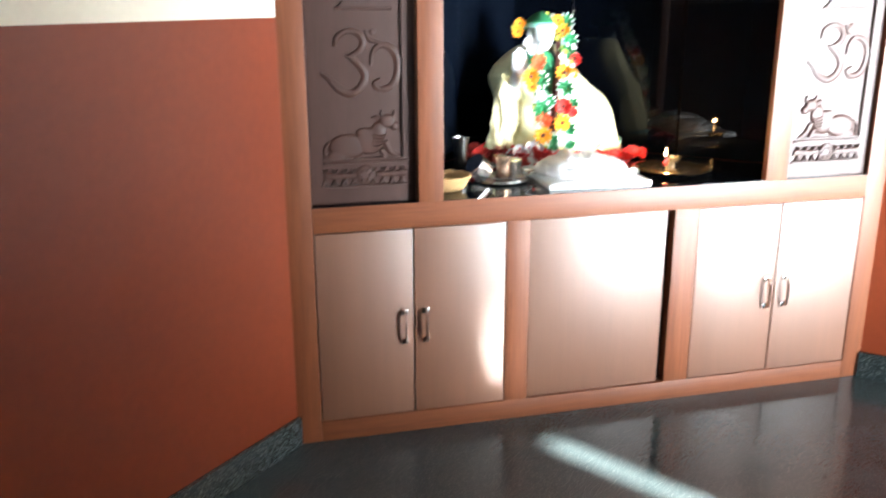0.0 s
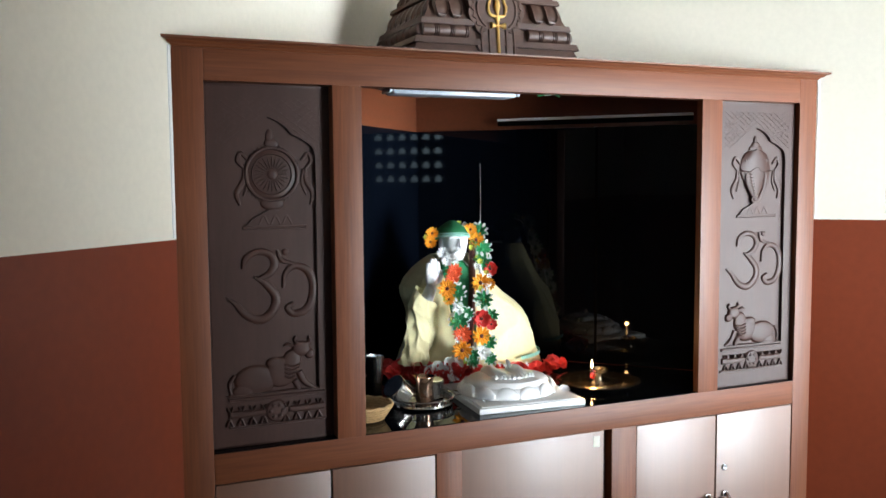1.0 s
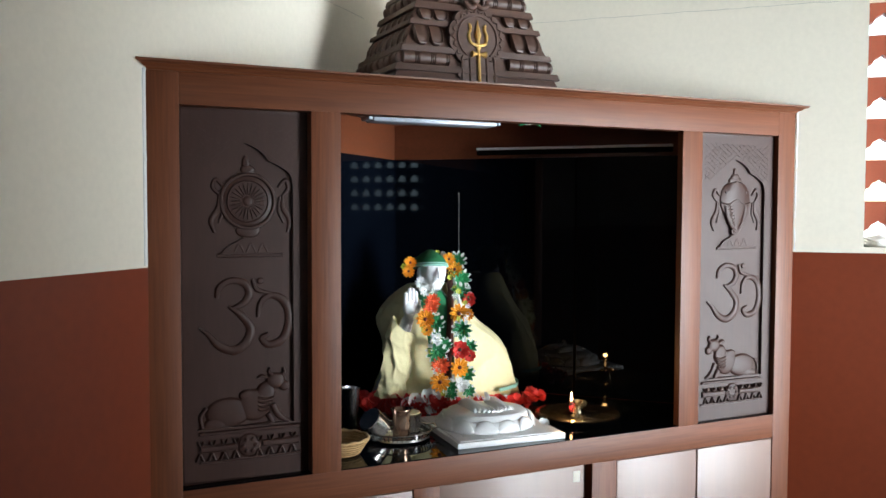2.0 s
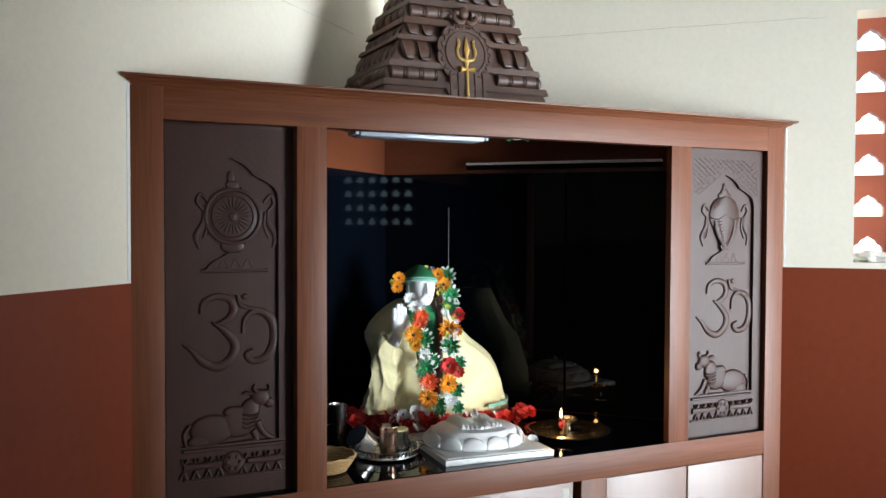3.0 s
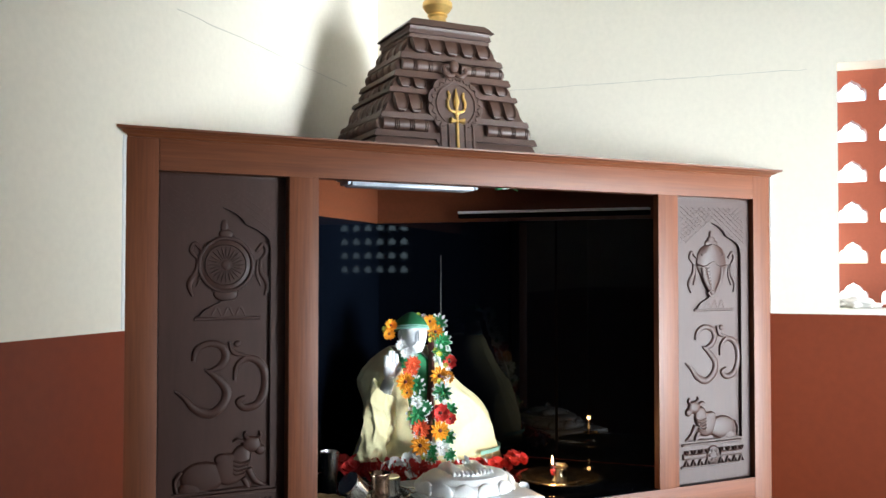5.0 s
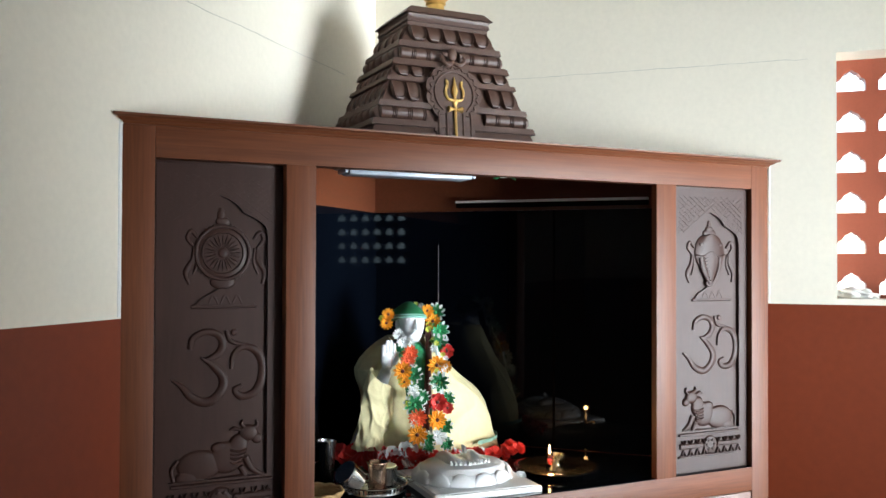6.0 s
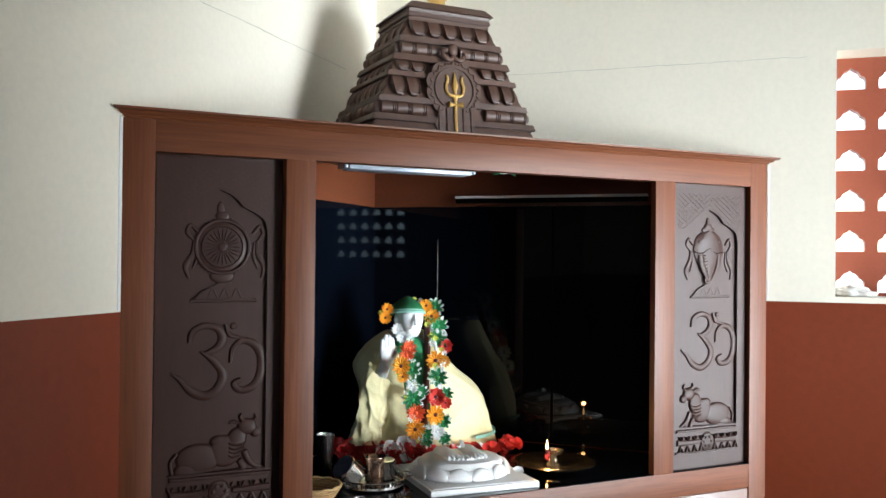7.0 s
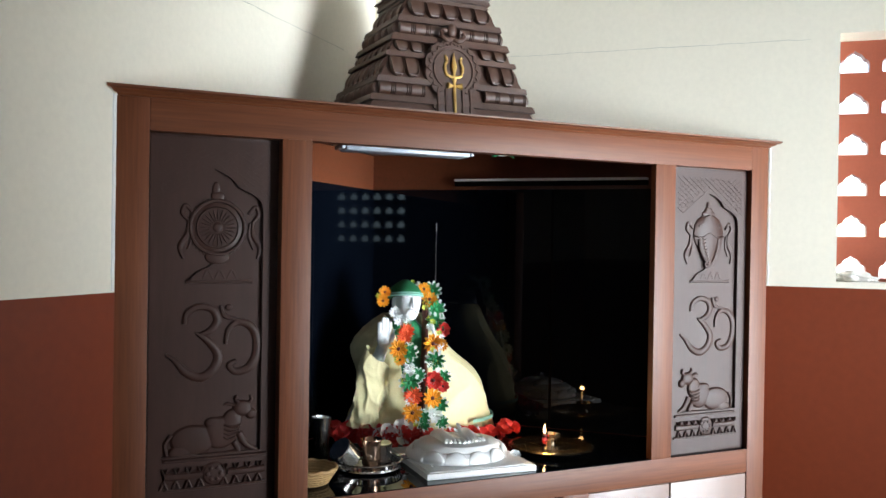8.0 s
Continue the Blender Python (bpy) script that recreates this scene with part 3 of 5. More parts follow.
def carved_panel(x0, x1, mirror):
    cx = (x0 + x1) / 2
    y = PANEL_Y[mirror]
    at = carver(cx, mirror)
    grown = 0.004
    panel = part("carved_panel", slab(x0 - grown, x1 + grown, y, y + 0.018, 0.776, 1.738), M_CARVE, cab, "dark carved wooden panel with sacred emblems")
    # beads round the recess
    for a, b, c, d in ((x0, x0 + 0.006, 0.78, 1.733), (x1 - 0.006, x1, 0.78, 1.733)):
        part("bead", slab(a, b, y - 0.009, y + 0.002, c, d, bevel=0.002), M_CARVE, panel)
    for c, d in ((0.78, 0.788), (1.725, 1.733)):
        part("bead", slab(x0 + 0.006, x1 - 0.006, y - 0.009, y + 0.002, c, d, bevel=0.002), M_CARVE, panel)
    # a raised border leaves a sunk field with a lobed arch
    half = [(314, 1236), (314, 700), (314, 290), (304, 245), (270, 212), (242, 196), (230, 172), (206, 148), (175, 130)]
    head = [smooth_line([at(u, v) for u, v in half[2:5]], 4), smooth_line([at(u, v) for u, v in half[4:6]], 3), smooth_line([at(u, v) for u, v in half[5:9]], 4)]
    right = [at(*half[0])] + [p for h_ in head for p in h_]
    inner = [(p.x, p.z) for p in right] + [(2 * at(175, 0).x - p.x, p.z) for p in reversed(right[:-1])]
    clean = [inner[0]]
    for p in inner[1:]:
        if (Vector(p) - Vector(clean[-1])).length > 0.0008:
            clean.append(p)
    bm = bmesh.new()
    edges = []
    for pts in ([(x0 + 0.006, 0.788), (x1 - 0.006, 0.788), (x1 - 0.006, 1.725), (x0 + 0.006, 1.725)], clean):
        vs = [bm.verts.new((x, y - 0.011, z)) for x, z in pts]
        edges += [bm.edges.new((vs[i], vs[(i + 1) % len(vs)])) for i in range(len(vs))]
    bmesh.ops.triangle_fill(bm, use_beauty=True, edges=edges)
    ext = bmesh.ops.extrude_face_region(bm, geom=bm.faces[:])
    for v in ext["geom"]:
        if isinstance(v, bmesh.types.BMVert):
            v.co.y += 0.0115
    part("arched_border", bm, M_CARVE, panel, smooth=25)
    # lattice in the spandrels
    bm = bmesh.new()
    for k in range(-3, 16):
        for s in (1, -1):
            pts = []
            for q in range(13):
                u = 20 + (q / 12) * 310
                v = 50 + (k * 26) + s * (u - 175) * 0.75 * 1.35
                edge = np.interp(abs(u - 175), [0, 30, 60, 95, 120], [118, 140, 172, 188, 250])
                if 48 < v < edge:
                    pts.append((u, v))
            if len(pts) > 1:
                stroke(bm, lambda u_, v_: at(u_, v_, 0.011), pts, [0.0011, 0.0011], 0.0006 if mirror else 0.0020, 2)
    part("lattice", bm, M_CARVE, panel)
    bm = bmesh.new()
    if mirror:                               # wheel on a stand
        here = at
        at = lambda u_, v_, y_=0.0: here(u_ - 10, v_, y_)
        mound(bm, at, 175, 355, 78, 110, 0.0072, 0, 40, 6, 2.2)
        ring = [(175 + 76 * math.cos(a), 355 + 104 * math.sin(a)) for a in np.linspace(0, 2 * math.pi, 33)]
        stroke(bm, at, ring, [0.005, 0.005], 0.0101, 2)
        ring = [(175 + 58 * math.cos(a), 355 + 80 * math.sin(a)) for a in np.linspace(0, 2 * math.pi, 29)]
        stroke(bm, at, ring, [0.002, 0.002], 0.0097, 2)
        mound(bm, at, 175, 355, 17, 24, 0.0115)
        for a in np.linspace(0, 2 * math.pi, 25)[:-1]:
            stroke(bm, at, [(175 + r * math.cos(a), 355 + r * 1.37 * math.sin(a)) for r in (18, 34, 52)], [0.0012, 0.0022, 0.0012], 0.0097, 2)
        for a in np.linspace(0, 2 * math.pi, 41)[:-1]:
            mound(bm, at, 175 + 82 * math.cos(a), 355 + 113 * math.sin(a), 5, 7, 0.0043, 0, 8, 3)
        mound(bm, at, 175, 232, 22, 20, 0.0079)
        mound(bm, at, 180, 205, 12, 30, 0.0065)
        mound(bm, at, 175, 470, 38, 30, 0.0079)
    else:                                    # conch on a stand
        here = at
        at = lambda u_, v_, y_=0.0: here(u_ + 17, v_ + 10, y_)
        rows = [(228, 6), (236, 34), (252, 54), (280, 68), (315, 74), (345, 73), (375, 62), (405, 48), (435, 34), (465, 20), (490, 12)]
        loops = []
        for v_, hw in rows:
            loops.append([bm.verts.new(at(160 + hw * q, v_, -0.001 if abs(q) > 0.99 else 0.0125 * (1 - q * q) ** 0.5)) for q in (-1, -0.94, -0.75, -0.4, 0, 0.4, 0.75, 0.94, 1)])
        for a_, b_ in zip(loops, loops[1:]):
            for k in range(8):
                bm.faces.new((a_[k], a_[k + 1], b_[k + 1], b_[k]))
        mound(bm, at, 160, 224, 34, 22, 0.010)
        mound(bm, at, 159, 206, 20, 20, 0.010)
        mound(bm, at, 158, 184, 9, 26, 0.008)
        over = lambda u_, v_: at(u_, v_, 0.0075)
        stroke(bm, over, [(118, 348), (126, 400), (140, 444), (152, 476)], [0.013, 0.013, 0.010, 0.006], 0.007)
        stroke(bm, over, [(206, 350), (200, 404), (184, 452), (166, 484), (146, 492), (138, 478), (148, 468)], [0.010, 0.009, 0.007, 0.006, 0.005, 0.004, 0.003], 0.007)
        for i in range(8):
            stroke(bm, over, [(104 + 5 * i, 352 + 16 * i), (124 + 4 * i, 358 + 16 * i), (144 + 2 * i, 350 + 16 * i)], [0.001, 0.0018, 0.001], 0.0095, 3)
        stroke(bm, over, [(90, 336), (125, 342), (160, 322), (195, 342), (230, 336)], [0.002, 0.003, 0.004, 0.003, 0.002], 0.008, 5)
        for i in range(7):
            mound(bm, over, 112 + i * 16, 266 + 6 * abs(i - 3), 7, 10, 0.005, 0, 10, 3)
    for s in (-1, 1):                        # ribbons beside it
        b = 165
        stroke(bm, at, [(b + s * 78, 300), (b + s * 98, 272), (b + s * 108, 300), (b + s * 92, 330)], [0.004, 0.006, 0.006, 0.003], 0.0065)
        stroke(bm, at, [(b + s * 90, 330), (b + s * 92, 380), (b + s * 112, 430), (b + s * 104, 478)], [0.004, 0.007, 0.008, 0.003], 0.0065)
        stroke(bm, at, [(b + s * 82, 335), (b + s * 80, 390), (b + s * 92, 440)], [0.003, 0.005, 0.002], 0.0050)
    plate(bm, at, [(84, 560), (104, 530), (138, 508), (150, 496), (186, 496), (200, 508), (232, 530), (252, 560)], 0.0075)
    stroke(bm, at, [(76, 566), (170, 566), (262, 566)], [0.005, 0.005], 0.0079, 2)
    for i in range(3):
        stroke(bm, lambda u_, v_: at(u_, v_, 0.007), [(120 + 34 * i, 556), (134 + 34 * i, 522), (148 + 34 * i, 556)], [0.002, 0.0045, 0.002], 0.002, 4)
    part("wheel_emblem" if mirror else "conch_emblem", bm, M_CARVE, panel)
    at = here
    part("om_sign", om_sign(lambda u, v, y=0.0: Vector((cx + (u - 175) * 0.0009, PANEL_Y[mirror] - y, 1.733 - v * 0.000658)), 12 if mirror else 16), M_CARVE, panel)
    ob = part("bull_relief", bull(at), M_CARVE, panel, smooth=80)
    fuse = ob.modifiers.new("fuse", "REMESH")
    fuse.mode, fuse.voxel_size, fuse.use_smooth_shade = "VOXEL", 0.0013, True
    bm = bmesh.new()
    low = lambda u_, v_: at(u_, v_, 0.011)
    stroke(bm, low, [(20, 1252), (175, 1252), (306, 1252)], [0.005, 0.005], 0.010, 2)
    stroke(bm, low, [(24, 1310), (80, 1312), (130, 1310)], [0.010, 0.008], 0.010, 3)
    stroke(bm, low, [(200, 1310), (260, 1312), (304, 1310)], [0.008, 0.010], 0.010, 3)
    stroke(bm, low, [(18, 1362), (175, 1364), (306, 1362)], [0.004, 0.004], 0.007, 2)
    mound(bm, low, 168, 1312, 36, 50, 0.009, 0, 24, 5, 2)
    for a in np.linspace(0, 2 * math.pi, 7)[:-1]:
        mound(bm, low, 168 + 18 * math.cos(a), 1312 + 25 * math.sin(a), 9, 12, 0.014, 0, 10, 3)
    for i in range(9):
        if i != 4:
            stroke(bm, low, [(32 + i * 33, 1280), (40 + i * 33, 1300), (48 + i * 33, 1280)], [0.002, 0.003, 0.002], 0.0115, 3)
            stroke(bm, low, [(32 + i * 33, 1358), (42 + i * 33, 1332), (52 + i * 33, 1358)], [0.003, 0.004, 0.003], 0.009, 3)
    part("pedestal_relief", bm, M_CARVE, panel)


carved_panel(0.07, 0.40, True)
carved_panel(1.70, 2.03, False)

# ---- carved tower on the cabinet ----
TX, TZ, MX = 1.043, 1.834, 1.036
tower = thing("shrine_tower", (TX, 0.5, TZ), "dark brown carved wooden temple tower standing on the cabinet", "tower")
Y_BACK = 0.715


def tower_half(z):
    """Half width and front of the tower at a height."""
    q = (z - 1.885) / (2.32 - 1.885)
    return 0.295 - 0.173 * q, 0.294 + 0.078 * q


def tier(z0, z1, grow0=0.0, grow1=0.0, name="tier", bulge=0.0, steps=1):
    bm = bmesh.new()
    loops = []
    for i in range(steps + 1):
        q = i / steps
        z = z0 + (z1 - z0) * q
        w, f = tower_half(z)
        g = grow0 + (grow1 - grow0) * q + bulge * math.sin(math.pi * q)
        back = Y_BACK - 0.11 * (z - 1.885) / 0.415
        loops.append([bm.verts.new(p) for p in ((TX - w - g, f - g, z), (TX + w + g, f - g, z), (TX + w + g, back + g, z), (TX - w - g, back + g, z))])
    for a, b in zip(loops, loops[1:]):
        for k in range(4):
            bm.faces.new((a[k], a[(k + 1) % 4], b[(k + 1) % 4], b[k]))
    bm.faces.new(loops[0][::-1]), bm.faces.new(loops[-1])
    if steps == 1:
        bmesh.ops.bevel(bm, geom=bm.edges[:], offset=0.0022, segments=2, affect="EDGES")
    return part(name, bm, M_TOWER, tower, smooth=40)


def petal_mesh(w, h, lean, swell):
    """A broad lotus petal that hangs over the swelling band: a thin raised rim, a hollow and a low rib."""
    bm = bmesh.new()
    rows = []
    for q in (0.0, 0.2, 0.4, 0.56, 0.7, 0.8, 0.88, 0.94, 0.98, 1.0):
        ww = w / 2 * (1 - q ** 4.6) ** 0.5 if q < 1 else 0.0
        row = []
        for s in (-1, -0.95, -0.86, -0.72, -0.55, -0.2, 0, 0.2, 0.55, 0.72, 0.86, 0.95, 1):
            e = max(abs(s), q ** 1.6)
            d = float(np.interp(e, [0, 0.25, 0.5, 0.70, 0.82, 0.94, 1.0], [0.0046, 0.0034, 0.0012, 0.0006, 0.0082, 0.0074, -0.010]))
            row.append(bm.verts.new((s * ww, -d - lean * q - swell * math.sin(math.pi * q), -h * q)))
        rows.append(row)
    for a, b in zip(rows, rows[1:]):
        for j in range(12):
            bm.faces.new((a[j], a[j + 1], b[j + 1], b[j]))
    bmesh.ops.remove_doubles(bm, verts=bm.verts, dist=1e-5)
    return to_mesh("petal", bm, M_TOWER, 50)


def roll_mesh(w, h):
    """A short pillow of a rolled band with two ring cuts at its end."""
    bm = bmesh.new()
    cuts = [(-0.5, 0.7), (-0.46, 1.0), (-0.1, 1.04), (0.22, 1.0), (0.25, 0.72), (0.29, 0.98), (0.35, 0.98), (0.38, 0.72), (0.42, 0.98), (0.47, 0.98), (0.5, 0.7)]
    rings = [[bm.verts.new((x * w, -math.sin(math.pi * k / 8) * h * 0.42 * r, -math.cos(math.pi * k / 8) * h / 2 * r)) for k in range(9)] for x, r in cuts]
    for a, b in zip(rings, rings[1:]):
        for k in range(8):
            bm.faces.new((a[k], a[k + 1], b[k + 1], b[k]))
    bm.faces.new(rings[0]), bm.faces.new(rings[-1])
    return to_mesh("roll", bm, M_TOWER, 50)


def side_poses(z, count_front, count_side, margin=0.0):
    """Poses along the front and the two sides of the tower at a height."""
    w, f = tower_half(z)
    w -= 0.004
    back = Y_BACK - 0.11 * (z - 1.885) / 0.415
    out = []
    for i in range(count_front):
        out.append(Matrix.Translation((TX - w + 2 * w * (i + 0.5) / count_front, f - margin, z)))
    for i in range(count_side):
        y = f + (back - f) * (i + 0.5) / count_side
        out.append(Matrix.Translation((TX - w - margin, y, z)) @ pose(0, 0, 0, 0, 0, -90))
        out.append(Matrix.Translation((TX + w + margin, y, z)) @ pose(0, 0, 0, 0, 0, 90))
    return out


def clear_of_medallion(m, z):
    near = 0.112 if z < 2.08 else (0.085 if z < 2.12 else 0.03)
    return not (m.translation.y < 0.45 and abs(m.translation.x - TX) < near and z < 2.17)


def petals(z_top, h, nf, ns, lean, tierob, swell=0.009):
    me = petal_mesh(tower_half(z_top)[0] * 2 / nf * 0.99, h, lean, swell)
    for m in side_poses(z_top, nf, ns, -0.003):
        if clear_of_medallion(m, z_top):
            piece("petal", me, tierob, m)


def rolls(z_mid, h, nf, ns, tierob):
    me = roll_mesh(tower_half(z_mid)[0] * 2 / nf, h)
    for m in side_poses(z_mid, nf, ns, 0.0):
        if clear_of_medallion(m, z_mid):
            piece("roll", me, tierob, m)


tier(TZ, 1.909, 0.004, -0.002, "base_tier")
tier(1.909, 1.930, 0.012, 0.012, "ledge")
t_ = tier(1.930, 1.971, -0.004, -0.004, "roll_band")
rolls(1.951, 0.040, 10, 7, t_)
tier(1.971, 1.990, 0.011, 0.013, "ledge")
t_ = tier(1.990, 2.058, 0.002, -0.012, "petal_band", 0.002, 8)
petals(2.057, 0.066, 9, 7, 0.024, t_)
tier(2.058, 2.074, 0.011, 0.012, "ledge")
t_ = tier(2.074, 2.112, 0.000, -0.010, "petal_band", 0.002, 8)
petals(2.111, 0.037, 8, 6, 0.014, t_, 0.006)
tier(2.112, 2.134, 0.011, 0.011, "ledge")
t_ = tier(2.134, 2.176, -0.006, -0.004, "roll_band")
rolls(2.154, 0.039, 7, 5, t_)
tier(2.176, 2.196, 0.011, 0.013, "ledge")
t_ = tier(2.196, 2.253, 0.002, -0.012, "petal_band", 0.002, 8)
petals(2.252, 0.055, 5, 4, 0.021, t_)
tier(2.253, 2.266, 0.001, 0.003, "slab")
tier(2.266, 2.281, 0.010, 0.012, "slab")
tier(2.281, 2.291, 0.012, 0.016, "slab")
tier(2.291, 2.318, 0.028, 0.012, "slab")

# round medallion with the gilded trident
bm = bmesh.new()
MZ, MR, MY = 2.028, 0.084, 0.334
rim = []
for a in np.linspace(-0.33 * math.pi, 1.33 * math.pi, 121):
    r_ = MR * (1.10 + 0.10 * abs(math.cos(5.5 * a)) ** 0.6)
    rim.append((MX + r_ * math.cos(a), MZ + r_ * math.sin(a)))
foot = [(0.062, 0.004), (0.066, 0.03), (0.066, 0.062), (0.074, 0.068), (0.070, 0.085)]
rim = [(MX + x, TZ + z) for x, z in foot] + rim + [(MX - x, TZ + z) for x, z in reversed(foot)]
lo, hi = [bm.verts.new((x, MY + 0.07, z)) for x, z in rim], [bm.verts.new((x, MY - 0.052 + (z - TZ) * 0.10, z)) for x, z in rim]
bm.faces.new(hi)
for k in range(len(rim)):
    bm.faces.new((lo[k], lo[(k + 1) % len(rim)], hi[(k + 1) % len(rim)], hi[k]))
medal = part("medallion", bm, M_TOWER, tower, "round dark medallion with a gilded trident")


def med(x, z, out=0.0):
    return Vector((MX + x, MY - 0.053 + (z - TZ) * 0.10 - out, z))


bm = bmesh.new()
tube(bm, [med(0.070 * math.cos(a), MZ + 0.070 * math.sin(a), 0.001) for a in np.linspace(-0.3 * math.pi, 1.3 * math.pi, 44)], 0.0032, 8)
part("ring", bm, M_TOWER, medal)
bm = bmesh.new()
for a in np.linspace(-0.30 * math.pi, 1.30 * math.pi, 17):
    tube(bm, [med(0.081 * math.cos(a + b_), MZ + 0.081 * math.sin(a + b_), 0.0005) + Vector((0.009 * math.cos(a) * math.cos(b_ * 14), 0, 0.009 * math.sin(a) * math.cos(b_ * 14))) for b_ in np.linspace(-0.11, 0.11, 7)], 0.0028, 6)
part("scroll_border", bm, M_TOWER, medal)
bm = bmesh.new()
for s in (-1, 1):
    tube(bm, smooth_line([med(0, 2.132, 0.0), med(s * 0.02, 2.124, 0.004), med(s * 0.038, 2.136, 0.004), med(s * 0.036, 2.154, 0.003), med(s * 0.022, 2.154, 0.003)], 5), 0.008, 8)
ball(bm, med(0, 2.158, -0.004), 0.018, 0.012, 0.022, 12, 8)
part("crest", bm, M_TOWER, medal)
def tri(x, z, out=0.0):
    return med(x * 1.14, 2.082 - (2.082 - z) * 1.14, out)


bm = bmesh.new()
for s in (-1, 1):
    for x_ in (0.030, 0.058):
        tube(bm, [med(s * x_, TZ + 0.006, 0.0), med(s * x_, 1.962, 0.0)], 0.004, 8)
part("foot_rails", bm, M_TOWER, medal)
bm = bmesh.new()
tube(bm, [med(0, TZ + 0.01, 0.004), med(0, 2.02, 0.004)], 0.0052, 8)
tube(bm, smooth_line([tri(0, 2.012, 0.004), tri(0.022, 2.018, 0.004), tri(0.028, 2.04, 0.004), tri(0.022, 2.058, 0.004), tri(0.026, 2.074, 0.004)], 5), [0.006, 0.0065] + [0.005] * 17 + [0.003, 0.0015], 8)
tube(bm, smooth_line([tri(0, 2.012, 0.004), tri(-0.022, 2.018, 0.004), tri(-0.028, 2.04, 0.004), tri(-0.022, 2.058, 0.004), tri(-0.026, 2.074, 0.004)], 5), [0.006, 0.0065] + [0.005] * 17 + [0.003, 0.0015], 8)
tube(bm, [tri(0, 2.022, 0.004), tri(0, 2.04, 0.005), tri(0, 2.052, 0.005), tri(0, 2.082, 0.004)], [0.005, 0.011, 0.008, 0.0012], 8)
for s in (-1, 1):
    tube(bm, [tri(s * 0.002, 1.987, 0.005), tri(s * 0.022, 1.987, 0.006)], [0.003, 0.0105], 10)
ball(bm, tri(0, 2.006, 0.005), 0.008, 0.006, 0.009, 10, 8)
part("trident", bm, M_GOLD, medal, "gilded trident")
bm = lathe(bmesh.new(), [(r_ * 1.18, z_) for r_, z_ in ((0.034, 0.0), (0.037, 0.004), (0.036, 0.010), (0.030, 0.018), (0.026, 0.030), (0.024, 0.042), (0.030, 0.048), (0.027, 0.054), (0.036, 0.064), (0.044, 0.078), (0.044, 0.092), (0.036, 0.106), (0.022, 0.114), (0.017, 0.120), (0.024, 0.126), (0.016, 0.138), (0.006, 0.166), (0.0, 0.180))], 32, (TX, 0.46, 2.316))
part("finial", bm, M_GOLD, tower, "gilded pot finial")

# ---- the altar ----
SH = 0.782
statue_at = (1.05, 0.62, SH)

# seated figure, a plain white stone shape
bm = bmesh.new()
loft(bm, [(SH, 0.80, 1.31, 0.47, 0.76), (0.83, 0.80, 1.31, 0.47, 0.76), (0.95, 0.86, 1.25, 0.50, 0.74), (1.08, 0.86, 1.13, 0.545, 0.71), (1.16, 0.88, 1.09, 0.56, 0.69), (1.195, 0.95, 1.05, 0.56, 0.66)], 32)
tube(bm, [(0.995, 0.60, 1.17), (0.992, 0.585, 1.22)], 0.032, 14)
ball(bm, (0.994, 0.570, 1.265), 0.047, 0.054, 0.060, 28, 18)
loft(bm, [(1.199, 0.976, 1.002, 0.525, 0.555), (1.205, 0.964, 1.012, 0.515, 0.575), (1.219, 0.957, 1.022, 0.511, 0.590), (1.235, 0.952, 1.030, 0.514, 0.60), (1.253, 0.950, 1.036, 0.516, 0.61), (1.275, 0.950, 1.038, 0.517, 0.61), (1.298, 0.952, 1.036, 0.522, 0.61)], 28, 2.2)
tube(bm, smooth_line([(0.990, 0.516, 1.279), (0.989, 0.508, 1.263), (0.988, 0.502, 1.251), (0.988, 0.505, 1.245)], 4), [0.004] * 6 + [0.0055] * 4 + [0.006, 0.006, 0.004], 8)
for s in (-1, 1):
    tube(bm, smooth_line([(0.990 + s * 0.007, 0.515, 1.282), (0.990 + s * 0.020, 0.513, 1.286), (0.991 + s * 0.034, 0.526, 1.281)], 4), 0.0036, 8)
    tube(bm, smooth_line([(0.988, 0.508, 1.237), (0.988 + s * 0.010, 0.508, 1.235), (0.988 + s * 0.020, 0.514, 1.225)], 4), 0.0034, 8)
    ball(bm, (0.992 + s * 0.046, 0.575, 1.258), 0.007, 0.014, 0.02, 10, 8)
tube(bm, [(0.880, 0.540, 1.06), (0.886, 0.515, 1.105), (0.889, 0.510, 1.13)], [0.026, 0.022, 0.022], 14, 0.8)
ball(bm, (0.890, 0.505, 1.146), 0.026, 0.015, 0.034, 16, 10)
for k, (dx, ln) in enumerate(((-0.019, 0.036), (-0.0065, 0.046), (0.0065, 0.045), (0.019, 0.036))):
    tube(bm, [(0.891 + dx * 0.95, 0.504, 1.160), (0.891 + dx, 0.501, 1.178 + ln * 0.5), (0.892 + dx * 0.9, 0.500, 1.168 + ln)], [0.0085, 0.0078, 0.005], 10)
tube(bm, [(0.909, 0.502, 1.130), (0.920, 0.496, 1.152), (0.922, 0.494, 1.172)], [0.010, 0.0085, 0.006], 10)
for v in bm.verts:
    if v.co.z > 1.198 and v.co.x > 0.93:
        v.co.x += 0.008
single("statue", bm, M_STATUE, statue_at, "white stone seated statue dressed in cloth on the granite shelf", "statue", smooth=60)

